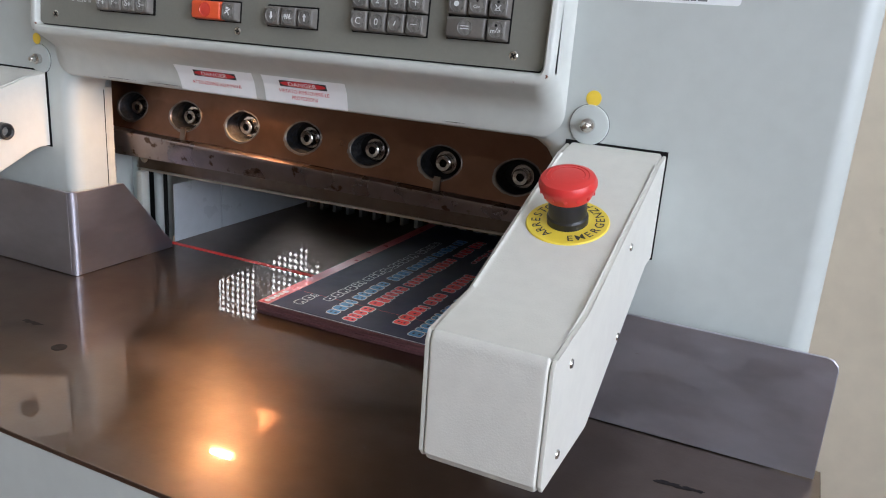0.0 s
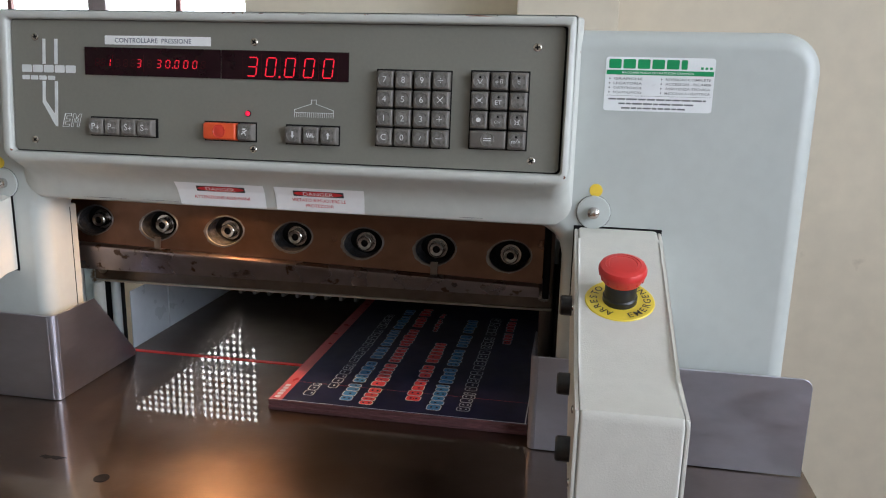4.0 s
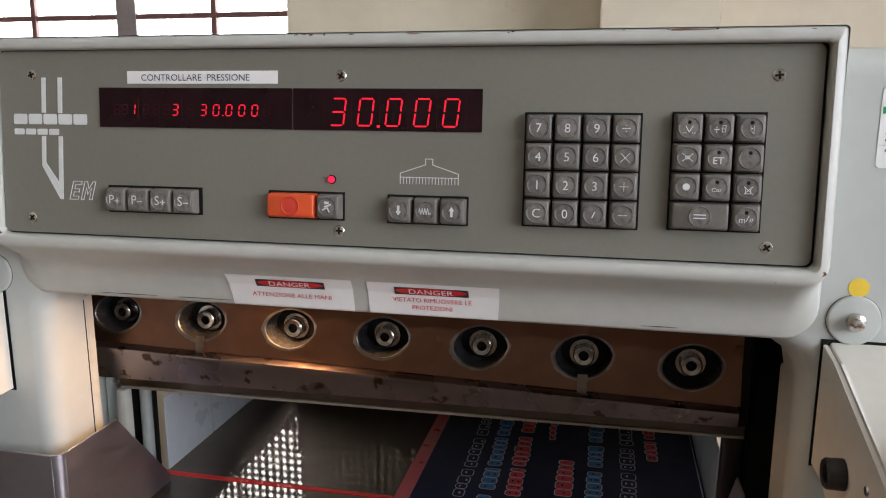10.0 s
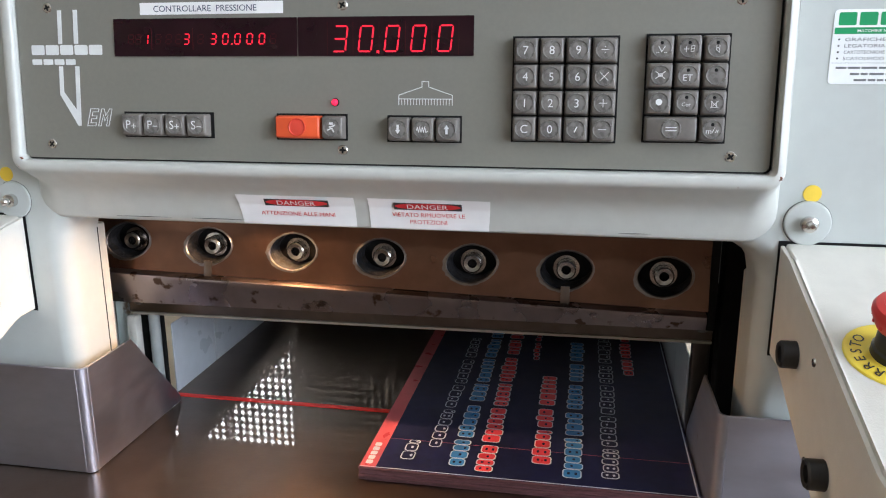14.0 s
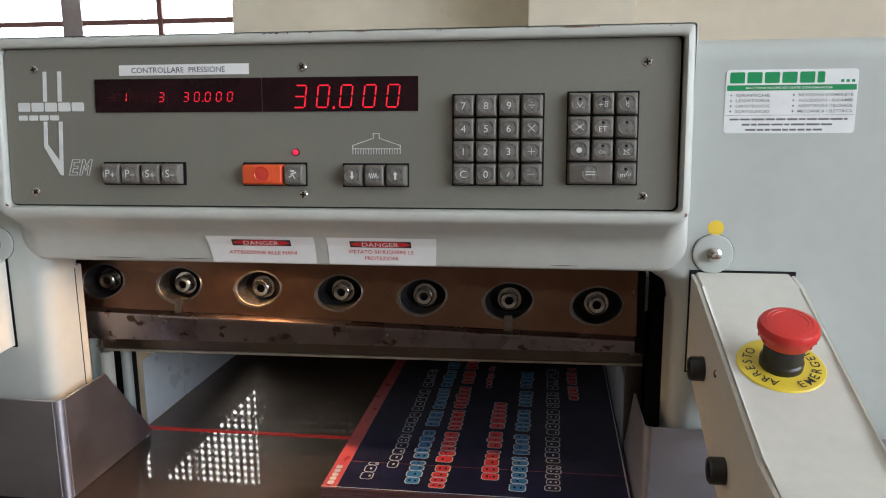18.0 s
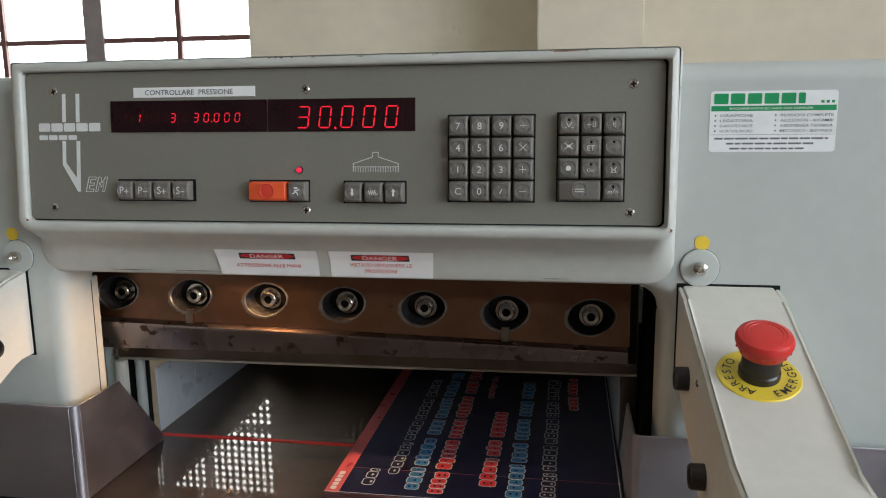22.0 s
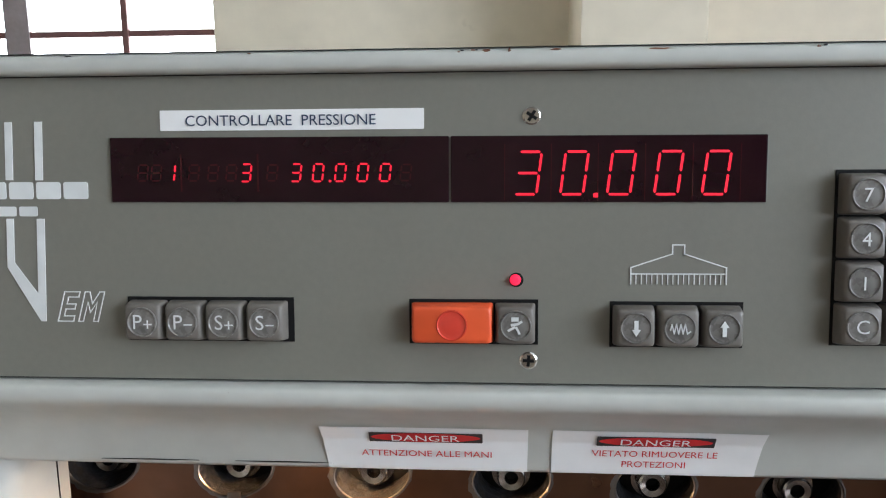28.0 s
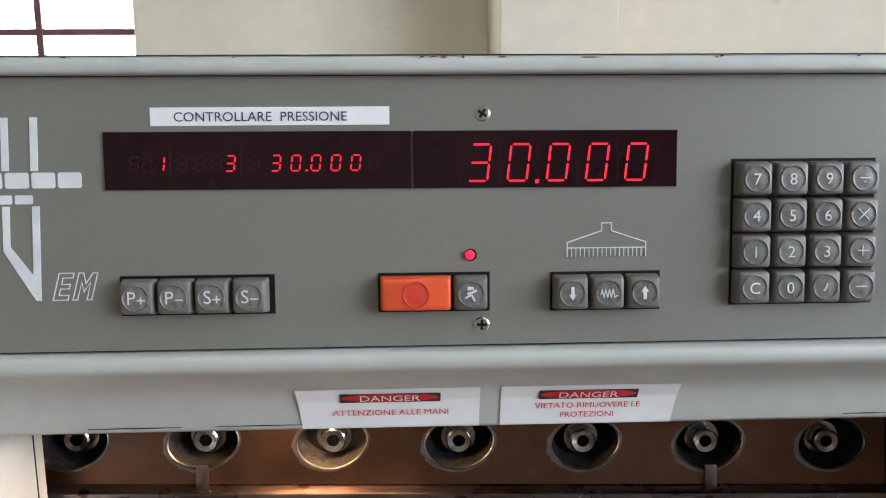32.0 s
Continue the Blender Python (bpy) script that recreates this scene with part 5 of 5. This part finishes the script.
for x, z in ((-0.3505, 1.1835), (0.3372, 1.1847)):
    single("yellow_dot", moved(lathe([(0, 0.0005), (0.0066, 0.0005), (0.0066, 0.0)], 28), F @ Matrix.Translation((x, z, 0))), DOT, "round yellow adhesive marker dot", "marker", group="yellow marker dots", sm=0)


# ---- stack of printed sheets ----
stack = thing("printed_sheets", "stack of navy printed cover sheets with pink margin", "paper stack", (0.12, 0.26, TOP))
SX0, SX1, SY0, SY1 = -0.029, 0.2790, 0.042, 0.486
rnd = random.Random(7)
N = 9
for k in range(N):
    z = TOP + 0.0006 + k * 0.0014
    dx, dy = rnd.uniform(-0.0012, 0.0012), rnd.uniform(-0.0015, 0.0010)
    part("sheet", prism([(SX0 + dx, SY0 + dy), (SX1 + dx * 0.4, SY0 + dy + rnd.uniform(-0.0006, 0.0006)), (SX1 + dx * 0.4, SY1), (SX0 + dx, SY1)], z, z + 0.00125, "xy"), PAPER, stack, sm=0)
ZT = TOP + 0.0006 + N * 0.0014
cover = part("cover_sheet", prism([(SX0, SY0), (SX1, SY0), (SX1, SY1), (SX0, SY1)], ZT, ZT + 0.0003, "xy"), NAVY, stack, "glossy navy printed cover", 0)
ZP = ZT + 0.0003
part("pink_margin", box(SX0, SX0 + 0.0155, SY0, SY1, ZP, ZP + 0.0001), PINK, cover)
part("white_line", box(SX1 - 0.0030, SX1 - 0.0018, SY0, SY1, ZP, ZP + 0.0001), PRINT_WHITE, cover)
part("white_line", box(SX0, SX1, SY0 + 0.0005, SY0 + 0.0014, ZP, ZP + 0.00012), PRINT_WHITE, cover)
part("fold_line", box(SX0, SX1, 0.0996, 0.1000, ZP, ZP + 0.00011), PINK, cover)


def line_of_bars(x, w, y0, y1, ink, gap, seed):
    """One line of writing as plain outlined blocks along y, one block for each sign."""
    r = random.Random(seed)
    y = y0
    while y < y1 - 0.01:
        e = min(y + r.uniform(0.040, 0.085), y1)
        while y < e - 0.006:
            ln = min(r.uniform(0.0105, 0.0165), e - y)
            h = w * r.uniform(0.95, 1.18)
            q = x + r.uniform(-0.0008, 0.0008)
            lo = [prism(round_rect(q - h / 2, q + h / 2, y, y + ln, min(0.0040, ln * 0.45), 4), ZP + 0.00002, ZP + 0.00014, "xy")]
            hi = [prism(round_rect(q - h / 2 + 0.0011, q + h / 2 - 0.0011, y + 0.0010, y + ln - 0.0010, min(0.0031, ln * 0.38), 4), ZP + 0.0001, ZP + 0.0002, "xy")]
            eye = [prism(round_rect(q + h * k - 0.0012, q + h * k + 0.0012, y + ln * 0.36, y + ln * 0.64, 0.0009, 3), ZP + 0.0002, ZP + 0.00026, "xy") for k in r.choice(((-0.18, 0.2), (0.05,), (-0.1,), (0.22,)))]
            b = part("text_bar", merge(*lo), PRINT_WHITE, cover, sm=0)
            part("bar_fill", merge(*hi), ink or NAVY, cover, sm=0)
            part("bar_eye", merge(*eye), NAVY if ink and ink is not NAVY else PRINT_WHITE, cover, sm=0)
            y += ln + 0.0004
        y = e + gap


for bm in ([prism(round_rect(SX0 + 0.004, SX0 + 0.0105, SY0 + 0.006 + k * 0.0085, SY0 + 0.013 + k * 0.0085, 0.0015, 2), ZP + 0.0001, ZP + 0.00022, "xy") for k in range(5)]):
    part("text_bar", bm, PRINT_WHITE, cover, sm=0)
for x, w, y0, y1, ink, s in ((0.012, 0.012, 0.062, 0.10, None, 1), (0.034, 0.0125, 0.090, 0.40, NAVY, 2), (0.060, 0.0150, 0.058, 0.43, PRINT_BLUE, 3), (0.087, 0.0165, 0.052, 0.44, PRINT_RED, 4), (0.138, 0.0165, 0.075, 0.30, PRINT_RED, 5),
                             (0.117, 0.008, 0.33, 0.42, PRINT_RED, 9), (0.168, 0.0165, 0.055, 0.40, PRINT_BLUE, 6), (0.203, 0.0150, 0.060, 0.42, NAVY, 7), (0.230, 0.0130, 0.30, 0.43, PRINT_RED, 8)):
    line_of_bars(x, w, y0, y1, ink, 0.006, s)


# ---- beyond the cutter: a second machine and a tin on the window sill ----
PALE = material("pale_machine_enamel", (0.62, 0.65, 0.64), 0.35, vary=0.07, scale=6, bump=0.05, spot=(0.30, 0.24, 0.18), spot_scale=24, spot_at=0.72)
other = thing("folding_machine", "pale enamelled machine with a rounded cover beside the window", "machine", (-1.95, 0.95, 0.0))
cover_profile = [(0.72, 0.10), (0.72, 0.80), (0.74, 0.86), (0.80, 0.915), (0.90, 0.950), (1.02, 0.962), (1.12, 0.955), (1.18, 0.92), (1.20, 0.86), (1.20, 0.10)]
part("housing", prism(cover_profile, -2.42, -1.505, "yz", 0.006, 2), PALE, other, "rounded pale enamel cover", 40)
part("base", box(-2.40, -1.53, 0.74, 1.18, 0.0, 0.0995, 0.004), LOWER, other)
# Black sheet laid on the cover in place of its dark inside.
part("dark_inlet", prism([(0.7195, 0.60), (0.7195, 0.79), (0.7385, 0.862), (0.7980, 0.917), (0.7940, 0.921), (0.7340, 0.866), (0.7150, 0.79), (0.7150, 0.60)], -2.30, -1.60, "yz"), BLACK, other, "black sheet for the dark inside of the cover")
part("post", moved(lathe([(0, 0.0), (0.013, 0.0), (0.013, 0.205), (0.010, 0.208), (0, 0.208)], 18), Matrix.Translation((-1.577, 1.0, 0.9605))), CREAM, other, "cream painted post")
part("post_clamp", box(-1.607, -1.547, 0.975, 1.025, 1.169, 1.215, 0.008, 3), GUARD, other, "grey clamp on the post")
part("delivery_arm", prism([(-1.70, 0.972), (-1.70, 1.004), (-1.545, 1.034), (-1.530, 1.028), (-1.533, 1.012)], 0.93, 0.98, "xz", 0.004, 2), PALE, other)
part("arm_support", box(-1.70, -1.67, 0.935, 0.975, 0.945, 0.974, 0.003), PALE, other)
tin = thing("tin", "small dull metal tin on the window sill", "tin", (-2.25, NORTH - 0.005, 1.1995))
part("body", moved(lathe([(0, 0.0), (0.021, 0.0), (0.022, 0.002), (0.022, 0.052), (0.023, 0.054)], 24), Matrix.Translation((-2.25, NORTH - 0.003, 1.2000))), GUARD, tin)
part("lid", moved(lathe([(0.0235, 0.050), (0.0235, 0.062), (0.022, 0.064), (0, 0.064)], 24), Matrix.Translation((-2.25, NORTH - 0.003, 1.2000))), CREAM_EDGE, tin)
